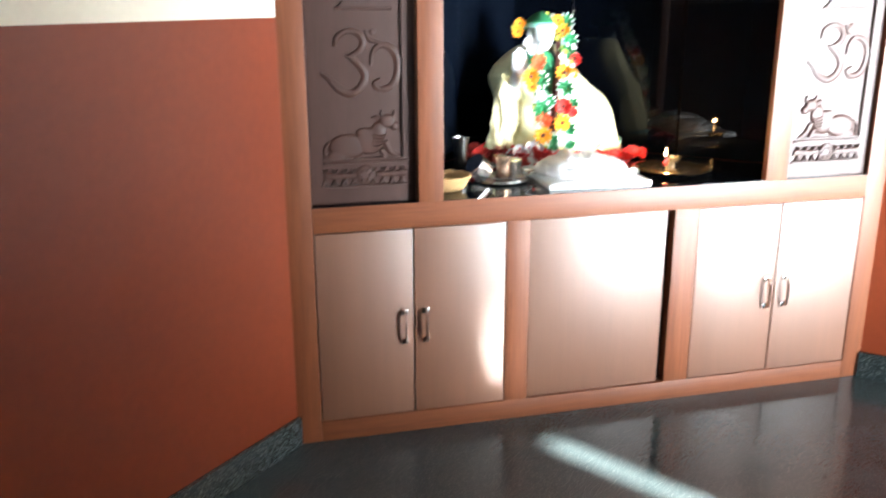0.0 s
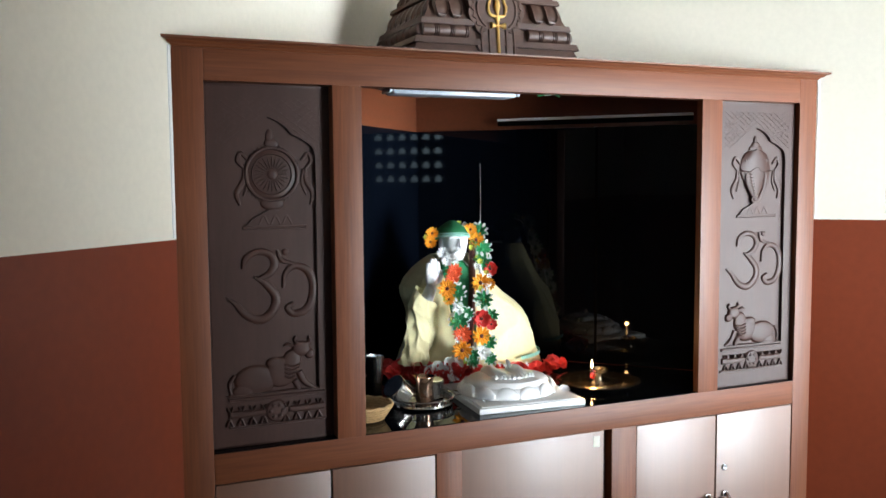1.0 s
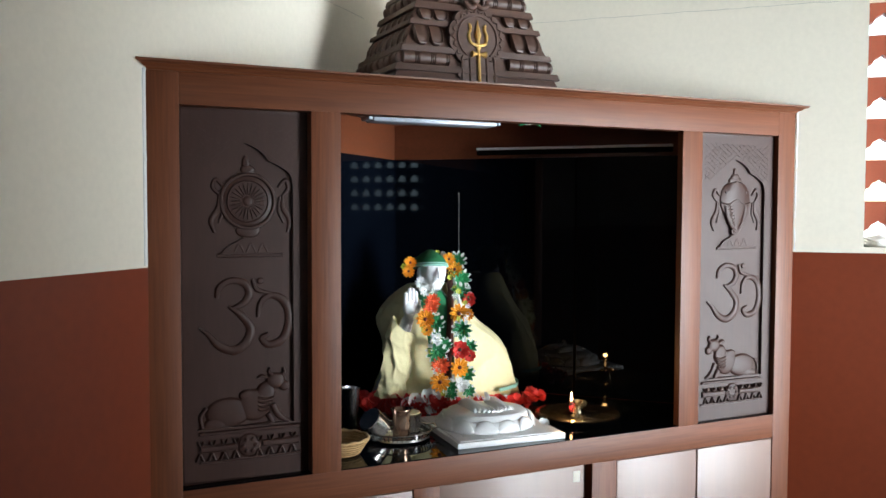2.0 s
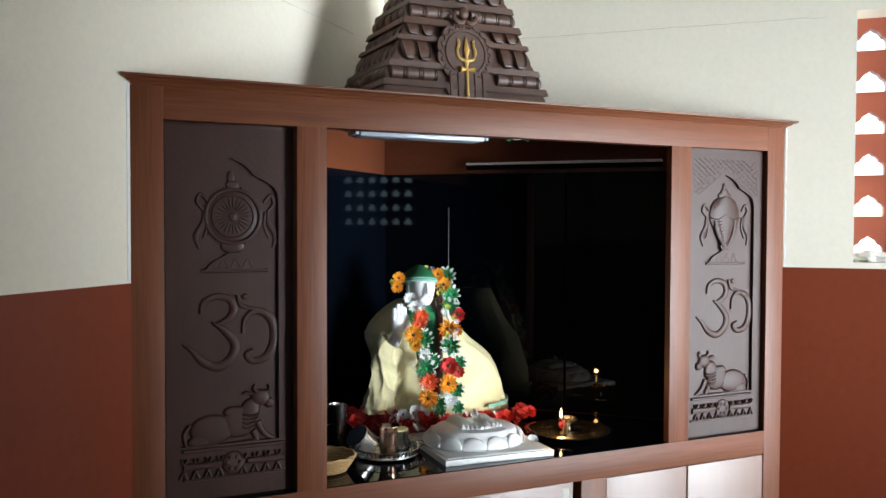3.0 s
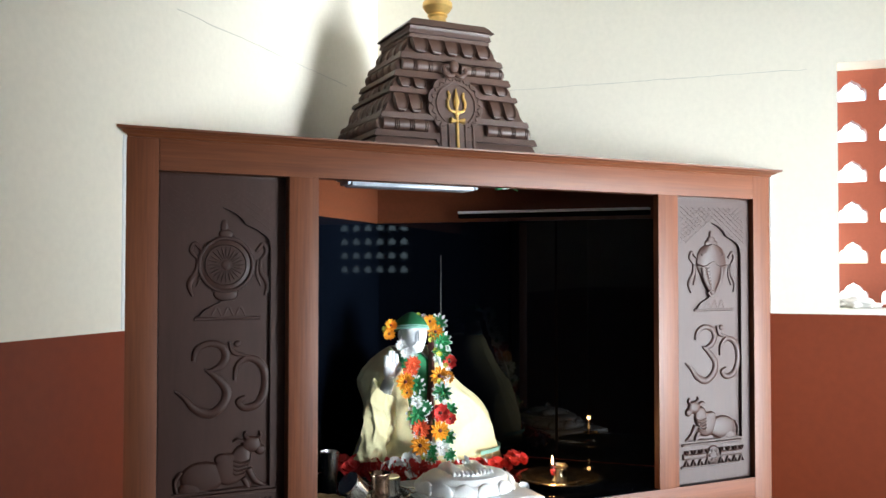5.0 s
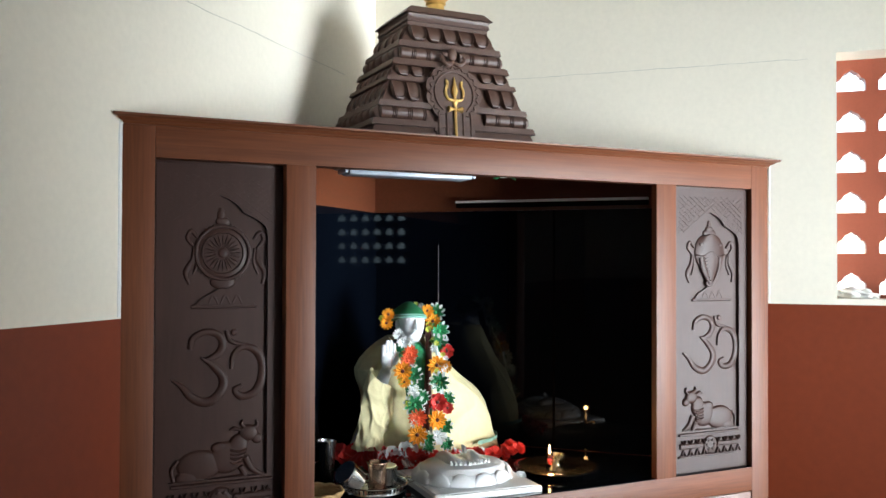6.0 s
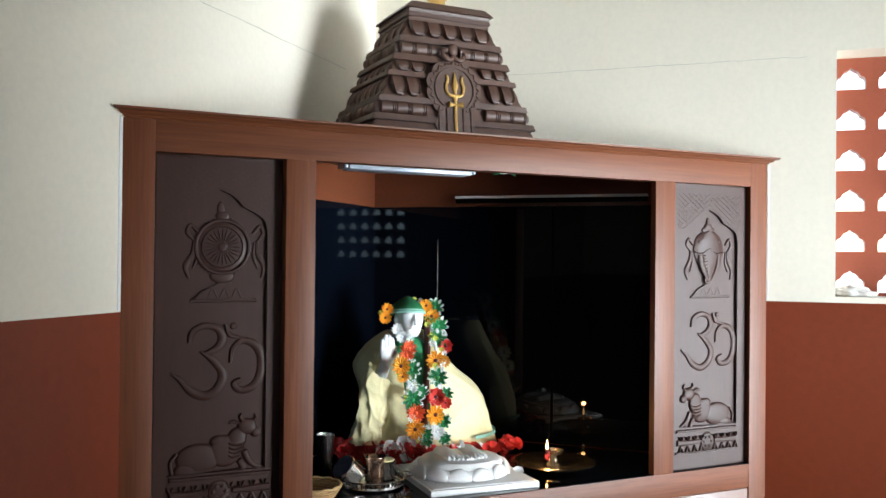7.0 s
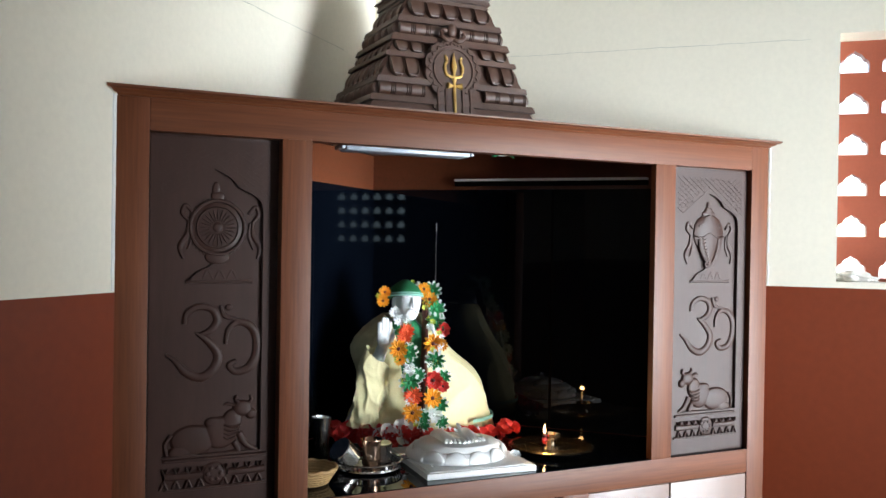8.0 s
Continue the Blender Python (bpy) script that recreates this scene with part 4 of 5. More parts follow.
# green robe and cap
bm = bmesh.new()
loft(bm, [(0.84, 0.965, 1.12, 0.482, 0.66), (0.92, 0.960, 1.12, 0.492, 0.66), (1.02, 0.945, 1.11, 0.505, 0.66), (1.10, 0.925, 1.09, 0.514, 0.66), (1.16, 0.925, 1.07, 0.524, 0.66), (1.195, 0.950, 1.036, 0.540, 0.64)], 36, fold=0.03, fold_n=13)
robe = single("green_robe", bm, M_GREEN, (1.05, 0.58, 0.84), "green cloth robe with a cream neck border on the statue", "robe", smooth=60)
part("neck_border", tube(bmesh.new(), smooth_line([(0.960, 0.542, 1.198), (0.986, 0.521, 1.172), (0.982, 0.513, 1.13), (0.978, 0.507, 1.09)], 5), 0.0045, 8, 0.5), M_SHAWL, robe, "narrow cream border")
bm = bmesh.new()
hat = [(1.276, 0.932, 1.054, 0.508, 0.66), (1.287, 0.931, 1.055, 0.505, 0.662), (1.298, 0.937, 1.051, 0.514, 0.655), (1.313, 0.952, 1.043, 0.530, 0.64), (1.328, 0.972, 1.028, 0.556, 0.62), (1.339, 0.990, 1.012, 0.576, 0.60)]
loft(bm, hat, 40, 2.0, 0.010, 6)
HT = Matrix.Translation((0.993, 0.58, 1.28)) @ pose(0, 0, 0, -9, 3, 0) @ Matrix.Translation((-0.993, -0.58, -1.28))
bm.transform(HT)
hat_ = single("cloth_hat", bm, M_CAPG, (0.993, 0.58, 1.26), "green cloth hat with a pale rim worn by the statue", "hat", smooth=60)
bm = bmesh.new()
for r_, z_ in ((0.004, 1.278), (0.002, 1.286)):
    tube(bm, [HT @ Vector((0.993 + 0.0645 * math.cos(a), 0.586 + 0.0805 * math.sin(a), z_)) for a in np.linspace(0.95 * math.pi, 2.05 * math.pi, 29)], r_, 8)
part("rim", bm, M_TEAL, hat_, "pale green rim")


# yellow shawl, open at the front
def shawl():
    rings = [(0.800, 0.772, 1.350, 0.445, 0.80), (0.830, 0.778, 1.345, 0.450, 0.79), (0.865, 0.790, 1.337, 0.458, 0.78), (0.930, 0.820, 1.320, 0.470, 0.775), (0.965, 0.822, 1.309, 0.478, 0.77), (1.000, 0.820, 1.284, 0.485, 0.765), (1.035, 0.812, 1.246, 0.492, 0.76),
             (1.070, 0.802, 1.198, 0.500, 0.75), (1.105, 0.797, 1.158, 0.507, 0.74), (1.140, 0.812, 1.128, 0.515, 0.73), (1.170, 0.842, 1.106, 0.525, 0.72), (1.195, 0.875, 1.092, 0.535, 0.70), (1.215, 0.910, 1.078, 0.550, 0.68)]
    bm = bmesh.new()
    seg = 200
    fine = []
    for (a, b) in zip(rings, rings[1:]):
        for q in (0, 0.17, 0.33, 0.5, 0.67, 0.83):
            fine.append(tuple(a[i] + (b[i] - a[i]) * q for i in range(5)))
    fine.append(rings[-1])
    rows = []
    for z, xl, xr, yf, yb in fine:
        cy, ry = (yf + yb) / 2, (yb - yf) / 2
        rx = math.sqrt(((xr - xl) / 2) ** 2 - (ry * 0.43) ** 2)
        cx = (xl + xr) / 2 + (cy - 0.58) * 0.41
        h = (z - 0.80) / 0.415
        # opening between its left and right edges
        xl_open, xr_open = np.interp(h, [0, 0.5, 1], [0.985, 0.962, 0.930]), np.interp(h, [0, 0.5, 1], [1.035, 1.050, 1.050])
        aL = math.pi + math.acos(max(-1, min(1, (cx - xl_open) / rx)))
        aR = 2 * math.pi - math.acos(max(-1, min(1, (xr_open - cx) / rx)))
        row = []
        for k in range(seg + 1):
            a = aR + (aL + 2 * math.pi - aR) * k / seg
            ca, sa = math.cos(a), math.sin(a)
            q = (abs(ca) ** 2.25 + abs(sa) ** 2.25) ** (-1 / 2.25)
            left = max(0.0, -ca)
            crease = lambda s_: 1 - 2 * abs(math.sin(s_)) ** 0.7
            wob = noise.noise((a * 1.4, z * 7, 3.1))
            f = left * (1 - 0.2 * h) * (0.030 * crease(15 * z + 2.2 * a + 2.6 * wob) + 0.022 * crease(7.5 * a - 6 * z + 2.4 * wob) + 0.045 * wob)
            f += (1 - left) * (0.016 * noise.noise((a * 3, z * 5, 7)) + 0.024 * crease(3.2 * a + 8 * z + wob) + 0.028 * crease(5.5 * a - 13 * z + 1.5 * wob) * max(0.0, -sa))
            f *= 1.0 if z < 1.16 else 0.35
            x, y = cx + rx * q * ca * (1 + f * 0.8), cy + ry * q * sa * (1 + f * 1.9)
            zz = z
            if z < 0.87 and left > 0:
                zz -= 0.012 * left * math.sin(9 * a)
            row.append(bm.verts.new((x, y, zz)))
        rows.append(row)
    for a, b in zip(rows, rows[1:]):
        for k in range(seg):
            bm.faces.new((a[k], a[k + 1], b[k + 1], b[k]))
    return bm


sh = single("yellow_shawl", shawl(), M_SHAWL, (1.05, 0.62, 0.80), "pale yellow cloth shawl draped round the statue", "shawl", smooth=80)
mod = sh.modifiers.new("thickness", "SOLIDIFY")
mod.thickness = 0.004
# sleeve with pleats, open round the raised hand
bm = bmesh.new()
rows = []
for i in range(49):
    q = i / 48
    c = Vector((0.832, 0.525, 0.845)).lerp(Vector((0.874, 0.520, 1.085)), q)
    r = np.interp(q, [0, 0.25, 0.6, 0.85, 1.0], [0.060, 0.052, 0.058, 0.050, 0.043])
    row = []
    for a in np.linspace(0, 2 * math.pi, 97)[:-1]:
        wob = noise.noise((math.cos(a) * 1.3, math.sin(a) * 1.3, q * 3))
        pleat = 1 - 2 * abs(math.sin(3.5 * a + 2.5 * q + 2.0 * wob)) ** 0.55
        cross = 1 - 2 * abs(math.sin(9 * q + 1.6 * math.cos(a - 0.6) + 2.5 * wob)) ** 0.55
        rr = r * (1 + 0.13 * pleat * (1 - 0.6 * q) + 0.12 * cross * (1 - 0.7 * q) + 0.16 * wob)
        row.append(bm.verts.new(c + Vector((rr * math.cos(a), 0.60 * rr * math.sin(a), 0.034 * math.cos(a - 2.5) * q + 0.010 * wob))))
    rows.append(row)
for a, b in zip(rows, rows[1:]):
    for k in range(96):
        bm.faces.new((a[k], a[(k + 1) % 96], b[(k + 1) % 96], b[k]))
part("sleeve", bm, M_SHAWL, sh, smooth=80)
bm = bmesh.new()
rows = []
for z in (0.840, 0.853):
    row = []
    for k in range(25):
        a = radians(-62 + 62 * k / 24)
        xl, xr, yf, yb = 0.778, 1.343, 0.450, 0.79
        cy, ry = (yf + yb) / 2, (yb - yf) / 2
        rx = math.sqrt(((xr - xl) / 2) ** 2 - (ry * 0.43) ** 2)
        cx = (xl + xr) / 2 + (cy - 0.58) * 0.41
        q = (abs(math.cos(a)) ** 2.25 + abs(math.sin(a)) ** 2.25) ** (-1 / 2.25)
        row.append((cx + rx * 1.022 * q * math.cos(a), cy + ry * 1.045 * q * math.sin(a), z))
    rows.append(row)
r0, r1 = [bm.verts.new(p) for p in rows[0]], [bm.verts.new(p) for p in rows[1]]
for k in range(24):
    bm.faces.new((r0[k], r0[k + 1], r1[k + 1], r1[k]))
part("hem_stripe", bm, M_TEAL, sh, "teal stripe along the hem")
# dark maroon cloth hanging between robe and garland
bm = bmesh.new()
loft(bm, [(0.84, 1.004, 1.026, 0.452, 0.486), (0.95, 1.012, 1.034, 0.466, 0.50), (1.10, 1.034, 1.052, 0.490, 0.53), (1.20, 1.050, 1.066, 0.522, 0.56), (1.275, 1.056, 1.070, 0.545, 0.58)], 16, fold=0.06, fold_n=5)
single("maroon_scarf", bm, M_BROWN_CLOTH, (1.08, 0.47, 0.84), "dark maroon cloth strip hanging down the statue", "scarf", smooth=60)


# ---- flowers ----
def flower_mesh(name, n, r, mat, centre, cup=0.25, width=0.62, layers=2, point=0.25, rim=None):
    """An artificial flower: layers of single petals round a button; faces along -y."""
    bm = bmesh.new()
    for lay in range(layers):
        rr = r * (1 - 0.26 * lay)
        for k in range(n):
            a = 2 * math.pi * (k + 0.5 * lay) / n + 0.1 * random.uniform(-1, 1)
            w = 2 * math.pi * rr / n * width
            d, s = Vector((math.cos(a), 0, math.sin(a))), Vector((-math.sin(a), 0, math.cos(a)))
            lift = cup * (1 + 0.9 * lay) + random.uniform(-0.1, 0.1)
            rows = []
            for q, ww in ((0.12, 0.35), (0.5, 0.95), (0.82, 1.0), (1.0, point)):
                c = d * rr * q + Vector((0, -0.004 * lay - lift * rr * q * q, 0))
                rows.append([bm.verts.new(c - s * w * 0.5 * ww), bm.verts.new(c + Vector((0, 0.0025, 0))), bm.verts.new(c + s * w * 0.5 * ww)])
            for p, q2 in zip(rows, rows[1:]):
                for j in range(2):
                    bm.faces.new((p[j], p[j + 1], q2[j + 1], q2[j]))
    nf0 = len(bm.faces)
    if rim:                                  # a pale ring of petals behind
        for k in range(n + 3):
            a = 2 * math.pi * k / (n + 3)
            d, s = Vector((math.cos(a), 0, math.sin(a))), Vector((-math.sin(a), 0, math.cos(a)))
            rows = [[bm.verts.new(d * r * q + Vector((0, 0.004 - 0.2 * r * q * q, 0)) + s * r * w * e) for e in (-1, 1)] for q, w in ((0.3, 0.1), (0.8, 0.2), (1.12, 0.08))]
            for p, q2 in zip(rows, rows[1:]):
                bm.faces.new((p[0], p[1], q2[1], q2[0]))
    bm.faces.ensure_lookup_table()
    for f in bm.faces[nf0:]:
        f.material_index = 2
    nf = len(bm.faces)
    if centre:
        ball(bm, (0, -0.005 - cup * r * 0.15, 0), r * 0.2, r * 0.14, r * 0.2, 10, 6)
        bm.faces.ensure_lookup_table()
        for f in bm.faces[nf:]:
            f.material_index = 1
    return to_mesh(name, bm, [mat, centre or mat, rim or mat], 60)


F_ORANGE = flower_mesh("orange_flower", 12, 0.027, M_ORANGE, M_BROWN_CLOTH)
F_CORAL = flower_mesh("coral_flower", 14, 0.032, M_CORAL, M_CORAL)
F_RED = flower_mesh("red_flower", 9, 0.026, M_RED, M_BROWN_CLOTH, 0.3, 0.8)
F_LEAF = flower_mesh("green_flower", 8, 0.028, M_LEAF, M_LEAF, 0.35, 0.42, 2, 0.1, M_WHITE)
F_WHITE = flower_mesh("white_flower", 11, 0.026, M_WHITE, M_WHITE, 0.35, 0.6)
F_SMALL = flower_mesh("small_white_flower", 9, 0.016, M_WHITE, None, 0.4, 0.35, 1, 0.3)
F_HIB = flower_mesh("broad_red_flower", 5, 0.031, M_RED, M_RED, 0.55, 1.05, 2, 0.7)
F_WBROAD = flower_mesh("broad_white_flower", 5, 0.026, M_WHITE, M_WHITE, 0.5, 1.0, 1, 0.7)


def strand(name, cord, blooms, label, fillers):
    """A garland: flowers on a pale fluffy cord, each at its own place."""
    top = thing(name, cord[-1], label, "garland", "garlands on the statue")
    part("cord", tube(bmesh.new(), smooth_line(cord, 5), 0.006, 8), M_WHITE, top, "fluffy white cord")
    line = smooth_line(cord, 10)
    for kind, x, y, z, size in blooms:
        m = Matrix.Translation((x, y - 0.010, z)) @ pose(0, 0, 0, random.uniform(-16, 10), random.uniform(0, 70), random.uniform(-34, -12)) @ Matrix.Scale(size * random.uniform(1.16, 1.28), 4)
        piece("flower", kind, top, m)
    for i in range(fillers):
        p = line[random.randrange(len(line))]
        piece("filler_flower", F_SMALL if i % 3 else F_BUD, top, Matrix.Translation(p + Vector((random.uniform(-0.026, 0.026), -0.006 - random.uniform(0, 0.006), random.uniform(-0.012, 0.012)))) @ pose(0, 0, 0, random.uniform(-30, 30), random.uniform(0, 70), random.uniform(-40, 20)) @ Matrix.Scale(random.uniform(0.7, 1.0), 4))
    return top


F_BUD = flower_mesh("yellow_green_bud", 6, 0.013, M_BUD, None, 0.5, 0.6, 1, 0.2)
O_, K_, R_, L_, W_ = F_ORANGE, F_CORAL, F_RED, F_LEAF, F_WHITE
strand("flower_garland", [(1.038, 0.585, 1.318), (1.072, 0.560, 1.300), (1.075, 0.545, 1.238), (1.073, 0.515, 1.190), (1.065, 0.470, 1.122), (1.055, 0.445, 1.066), (1.057, 0.434, 1.005), (1.047, 0.426, 0.940), (1.053, 0.423, 0.862)],
       [(O_, 1.056, 0.560, 1.306, 0.75), (L_, 1.089, 0.560, 1.300, 0.95), (O_, 1.076, 0.555, 1.270, 0.9), (L_, 1.095, 0.548, 1.235, 1.05), (L_, 1.085, 0.520, 1.191, 1.0), (R_, 1.108, 0.505, 1.168, 0.8), (O_, 1.056, 0.476, 1.125, 1.05), (O_, 1.088, 0.474, 1.120, 0.75), (L_, 1.053, 0.448, 1.071, 1.0),
        (R_, 1.039, 0.434, 1.006, 1.0), (L_, 1.078, 0.437, 1.014, 0.75), (R_, 1.074, 0.431, 0.984, 0.7), (O_, 1.032, 0.426, 0.947, 1.0), (L_, 1.060, 0.425, 0.924, 0.9), (W_, 1.037, 0.424, 0.890, 0.9), (L_, 1.067, 0.423, 0.865, 0.7)], "artificial flower garland in orange, green, red and white", 34)
strand("flower_garland", [(0.962, 0.505, 1.188), (0.954, 0.478, 1.155), (0.936, 0.460, 1.108), (0.938, 0.447, 1.072), (0.952, 0.440, 1.040), (0.954, 0.433, 1.000), (0.963, 0.428, 0.955), (0.966, 0.424, 0.905), (0.990, 0.423, 0.866)],
       [(K_, 0.958, 0.482, 1.168, 0.7), (K_, 0.944, 0.470, 1.146, 0.7), (O_, 0.920, 0.456, 1.113, 0.95), (L_, 0.955, 0.452, 1.101, 0.9), (O_, 0.922, 0.447, 1.078, 0.65), (L_, 0.952, 0.434, 1.003, 1.0), (L_, 0.989, 0.445, 1.025, 0.7), (K_, 0.963, 0.428, 0.959, 0.88), (O_, 0.960, 0.424, 0.905, 1.08), (L_, 0.998, 0.425, 0.886, 0.75), (L_, 1.000, 0.423, 0.861, 0.7)], "artificial flower garland in coral, orange and green", 26)
for p, me, ry in (((0.905, 0.540, 1.297), O_, 10), ((0.896, 0.535, 1.268), O_, 50), ((0.884, 0.545, 1.284), F_BUD, 0), ((0.924, 0.490, 1.231), W_, 0), ((0.937, 0.486, 1.206), W_, 40)):
    ob = new("garland_flower", me)
    ob.matrix_world = Matrix.Translation(p) @ pose(0, 0, 0, -8, ry, -25) @ Matrix.Scale(0.85, 4)
    tagged(ob, "orange artificial flower tucked by the statue's hat" if me is O_ else ("yellow-green artificial bud tucked by the statue's hat" if me is F_BUD else "white artificial flower held at the statue's hand"), "flower", "loose flowers")

bm = bmesh.new()
tube(bm, [(0.951 + 0.019 * sx, 0.428, 1.026 + 0.015 * sz) for sx, sz in ((-1, -1), (1, -1), (1, 1), (-1, 1), (-1, -1))], 0.0035, 8)
tube(bm, [(0.934, 0.428, 1.040), (0.944, 0.428, 1.062), (0.958, 0.430, 1.040)], 0.003, 8)
single("plastic_buckle", bm, M_WHITE, (0.951, 0.428, 1.011), "small square white plastic buckle hanging in the garland", "buckle")

# red petals and white flowers heaped round the statue's foot
rng = random.Random(4)
heap = [(0.735, 0.62), (0.765, 0.57), (0.80, 0.55), (0.755, 0.535), (0.80, 0.50), (0.84, 0.475), (0.875, 0.455), (0.91, 0.445), (0.945, 0.44), (0.84, 0.435), (0.875, 0.42), (0.985, 0.435), (1.03, 0.43), (1.07, 0.425), (1.11, 0.42), (1.15, 0.42), (1.19, 0.425), (1.225, 0.42), (1.26, 0.43), (1.295, 0.44), (1.325, 0.46), (1.345, 0.50), (1.36, 0.455), (1.385, 0.475), (1.31, 0.415), (1.375, 0.52)]
heap2 = [(0.75, 0.585), (0.785, 0.545), (0.82, 0.505), (0.86, 0.462), (0.895, 0.435), (0.93, 0.425), (0.965, 0.425), (1.00, 0.42)]
for x, y, dz in [(*p, 0.0) for p in heap] + [(*p, 0.022) for p in heap2]:
    ob = new("red_flower", F_HIB)
    ob.matrix_world = Matrix.Translation((x, y, SH + 0.026 + dz)) @ pose(0, 0, 0, rng.uniform(-75, -25), rng.uniform(0, 70), rng.uniform(-50, 30)) @ Matrix.Scale(rng.uniform(0.85, 1.15) * (0.8 if x > 1.2 else 1.0), 4)
    tagged(ob, "red artificial flower heaped on the granite shelf", "flower", "red flowers round the statue")
for x, y, z in ((0.845, 0.452, 0.835), (0.87, 0.442, 0.845), (0.895, 0.440, 0.83), (0.915, 0.438, 0.85), (0.945, 0.44, 0.86), (0.86, 0.455, 0.815), (0.96, 0.442, 0.885), (0.935, 0.436, 0.825)):
    ob = new("white_flower", F_WBROAD)
    ob.matrix_world = Matrix.Translation((x, y - 0.008, z)) @ pose(0, 0, 0, rng.uniform(-40, 10), rng.uniform(0, 70), rng.uniform(-50, 20))
    tagged(ob, "white artificial flower resting among red ones", "flower", "white flowers on the altar")

# ---- marble footprints on a lotus plinth ----
pl = thing("footprint_plinth", (1.04, 0.24, SH), "white marble slab with carved feet on a lotus", "plinth")
PM = Matrix.Translation((1.037, 0.205, SH)) @ pose(0, 0, 0, 0, 0, -4)
LM = PM @ Matrix.Translation((-0.012, 0.004, 0.0))
part("slab", box(bmesh.new(), -0.176, 0.176, -0.172, 0.172, 0.0, 0.018, 0.002, PM), M_MARBLE, pl)
part("slab_top", box(bmesh.new(), -0.166, 0.166, -0.162, 0.162, 0.0182, 0.021, 0.0015, PM), M_MARBLE, pl)
bm = bmesh.new()
lathe(bm, [(0.0, 0.021), (0.150, 0.021), (0.157, 0.027), (0.156, 0.040), (0.147, 0.050), (0.139, 0.054), (0.134, 0.062), (0.124, 0.070), (0.09, 0.075), (0.0, 0.077)], 60, (0, 0, 0), lambda a, i: 1 + (0.035 * abs(math.cos(7 * a)) if 1 <= i <= 4 else 0.0))
for v in bm.verts:
    v.co.y *= 0.86
bm.transform(LM)
lotus = part("lotus", bm, M_MARBLE, pl)
for k in range(13):
    a = 2 * math.pi * k / 13
    bm = bmesh.new()
    ball(bm, (0, 0, 0), 0.040, 0.010, 0.021, 18, 10)
    for v in bm.verts:
        v.co.z -= 0.010 * (v.co.x / 0.04) ** 2
    bm.transform(LM @ Matrix.Translation((0.149 * math.cos(a), 0.128 * math.sin(a), 0.041)) @ pose(0, 0, 0, 0, 0, math.degrees(a) + 90) @ pose(0, 0, 0, -28, 0, 0))
    part("petal", bm, M_MARBLE, lotus, smooth=60)
for s in (-1, 1):
    bm = bmesh.new()
    rows = []
    for q, w, h in ((0.0, 0.014, 0.012), (0.08, 0.024, 0.024), (0.3, 0.025, 0.032), (0.55, 0.025, 0.030), (0.8, 0.031, 0.024), (0.95, 0.031, 0.017), (1.0, 0.026, 0.010)):
        y = 0.075 - 0.135 * q
        rows.append([bm.verts.new((w * math.cos(b), y, 0.069 + 0.8 * h * math.sin(b))) for b in np.linspace(0, math.pi, 9)])
    for a, b in zip(rows, rows[1:]):
        for k in range(8):
            bm.faces.new((a[k], a[k + 1], b[k + 1], b[k]))
    bm.faces.new(rows[0]), bm.faces.new(rows[-1])
    for k in range(5):
        x = -0.025 * s + k * 0.0125 * s
        tube(bm, [(x, -0.050, 0.078), (x * 1.06, -0.070 + 0.003 * k, 0.079), (x * 1.08, -0.086 + 0.005 * k, 0.074)], [0.006, 0.0065, 0.004 if k else 0.006], 8)
    bm.transform(LM @ Matrix.Translation((s * 0.040, 0.005, 0.003)) @ pose(0, 0, 0, 0, 0, -4 * s))
    part("foot", bm, M_MARBLE, pl, smooth=60)
for x, y, z, me in ((1.010, 0.235, 0.884, F_SMALL), (1.034, 0.225, 0.886, F_WHITE), (1.018, 0.210, 0.882, F_SMALL), (1.105, 0.225, 0.880, F_SMALL), (0.880, 0.085, 0.814, F_SMALL), (1.170, 0.095, 0.816, F_WBROAD), (0.90, 0.39, 0.815, F_WBROAD)):
    ob = new("white_flower", me)
    ob.matrix_world = Matrix.Translation((x, y, z)) @ pose(0, 0, 0, -65, rng.uniform(0, 70), rng.uniform(-30, 30)) @ Matrix.Scale(0.6, 4)
    tagged(ob, "small white flower laid on the marble plinth", "flower", "white flowers on the altar")

# ---- lamp on its plate ----
LP = Vector((1.390, 0.236, SH))
bm = lathe(bmesh.new(), [(0.0, 0.0), (0.100, 0.0), (0.108, 0.003), (0.122, 0.011), (0.1395, 0.013), (0.1435, 0.016), (0.1400, 0.0178), (0.1340, 0.0168), (0.1320, 0.0178), (0.1220, 0.0150), (0.106, 0.007), (0.098, 0.005), (0.074, 0.0055), (0.072, 0.0065), (0.070, 0.0055), (0.0, 0.005)], 64, LP)
single("brass_plate", bm, M_BRASS, LP, "round tarnished brass plate on the granite shelf", "plate", smooth=40)
lamp = thing("oil_lamp", LP + Vector((-0.005, 0.01, 0.006)), "small brass oil lamp with a burning wick", "oil lamp")
LQ = LP + Vector((0.008, 0.012, 0.005))
bm = lathe(bmesh.new(), [(0.0, 0.0), (0.022, 0.0), (0.024, 0.004), (0.014, 0.008), (0.011, 0.018), (0.013, 0.024), (0.026, 0.032), (0.032, 0.043), (0.033, 0.046), (0.030, 0.046), (0.022, 0.036), (0.0, 0.033)], 32, LQ)
part("bowl", bm, M_BRASS, lamp)
for i in range(6):
    part("step", lathe(bmesh.new(), [(0.0, 0.0), (0.010, 0.0), (0.0115, 0.003), (0.010, 0.006), (0.0, 0.0062)], 14, LQ + Vector((-0.018 - 0.009 * i * 0.6, -0.018 - 0.008 * i, 0.030 - 0.0045 * i))), M_BRASS, lamp)
bm = bmesh.new()
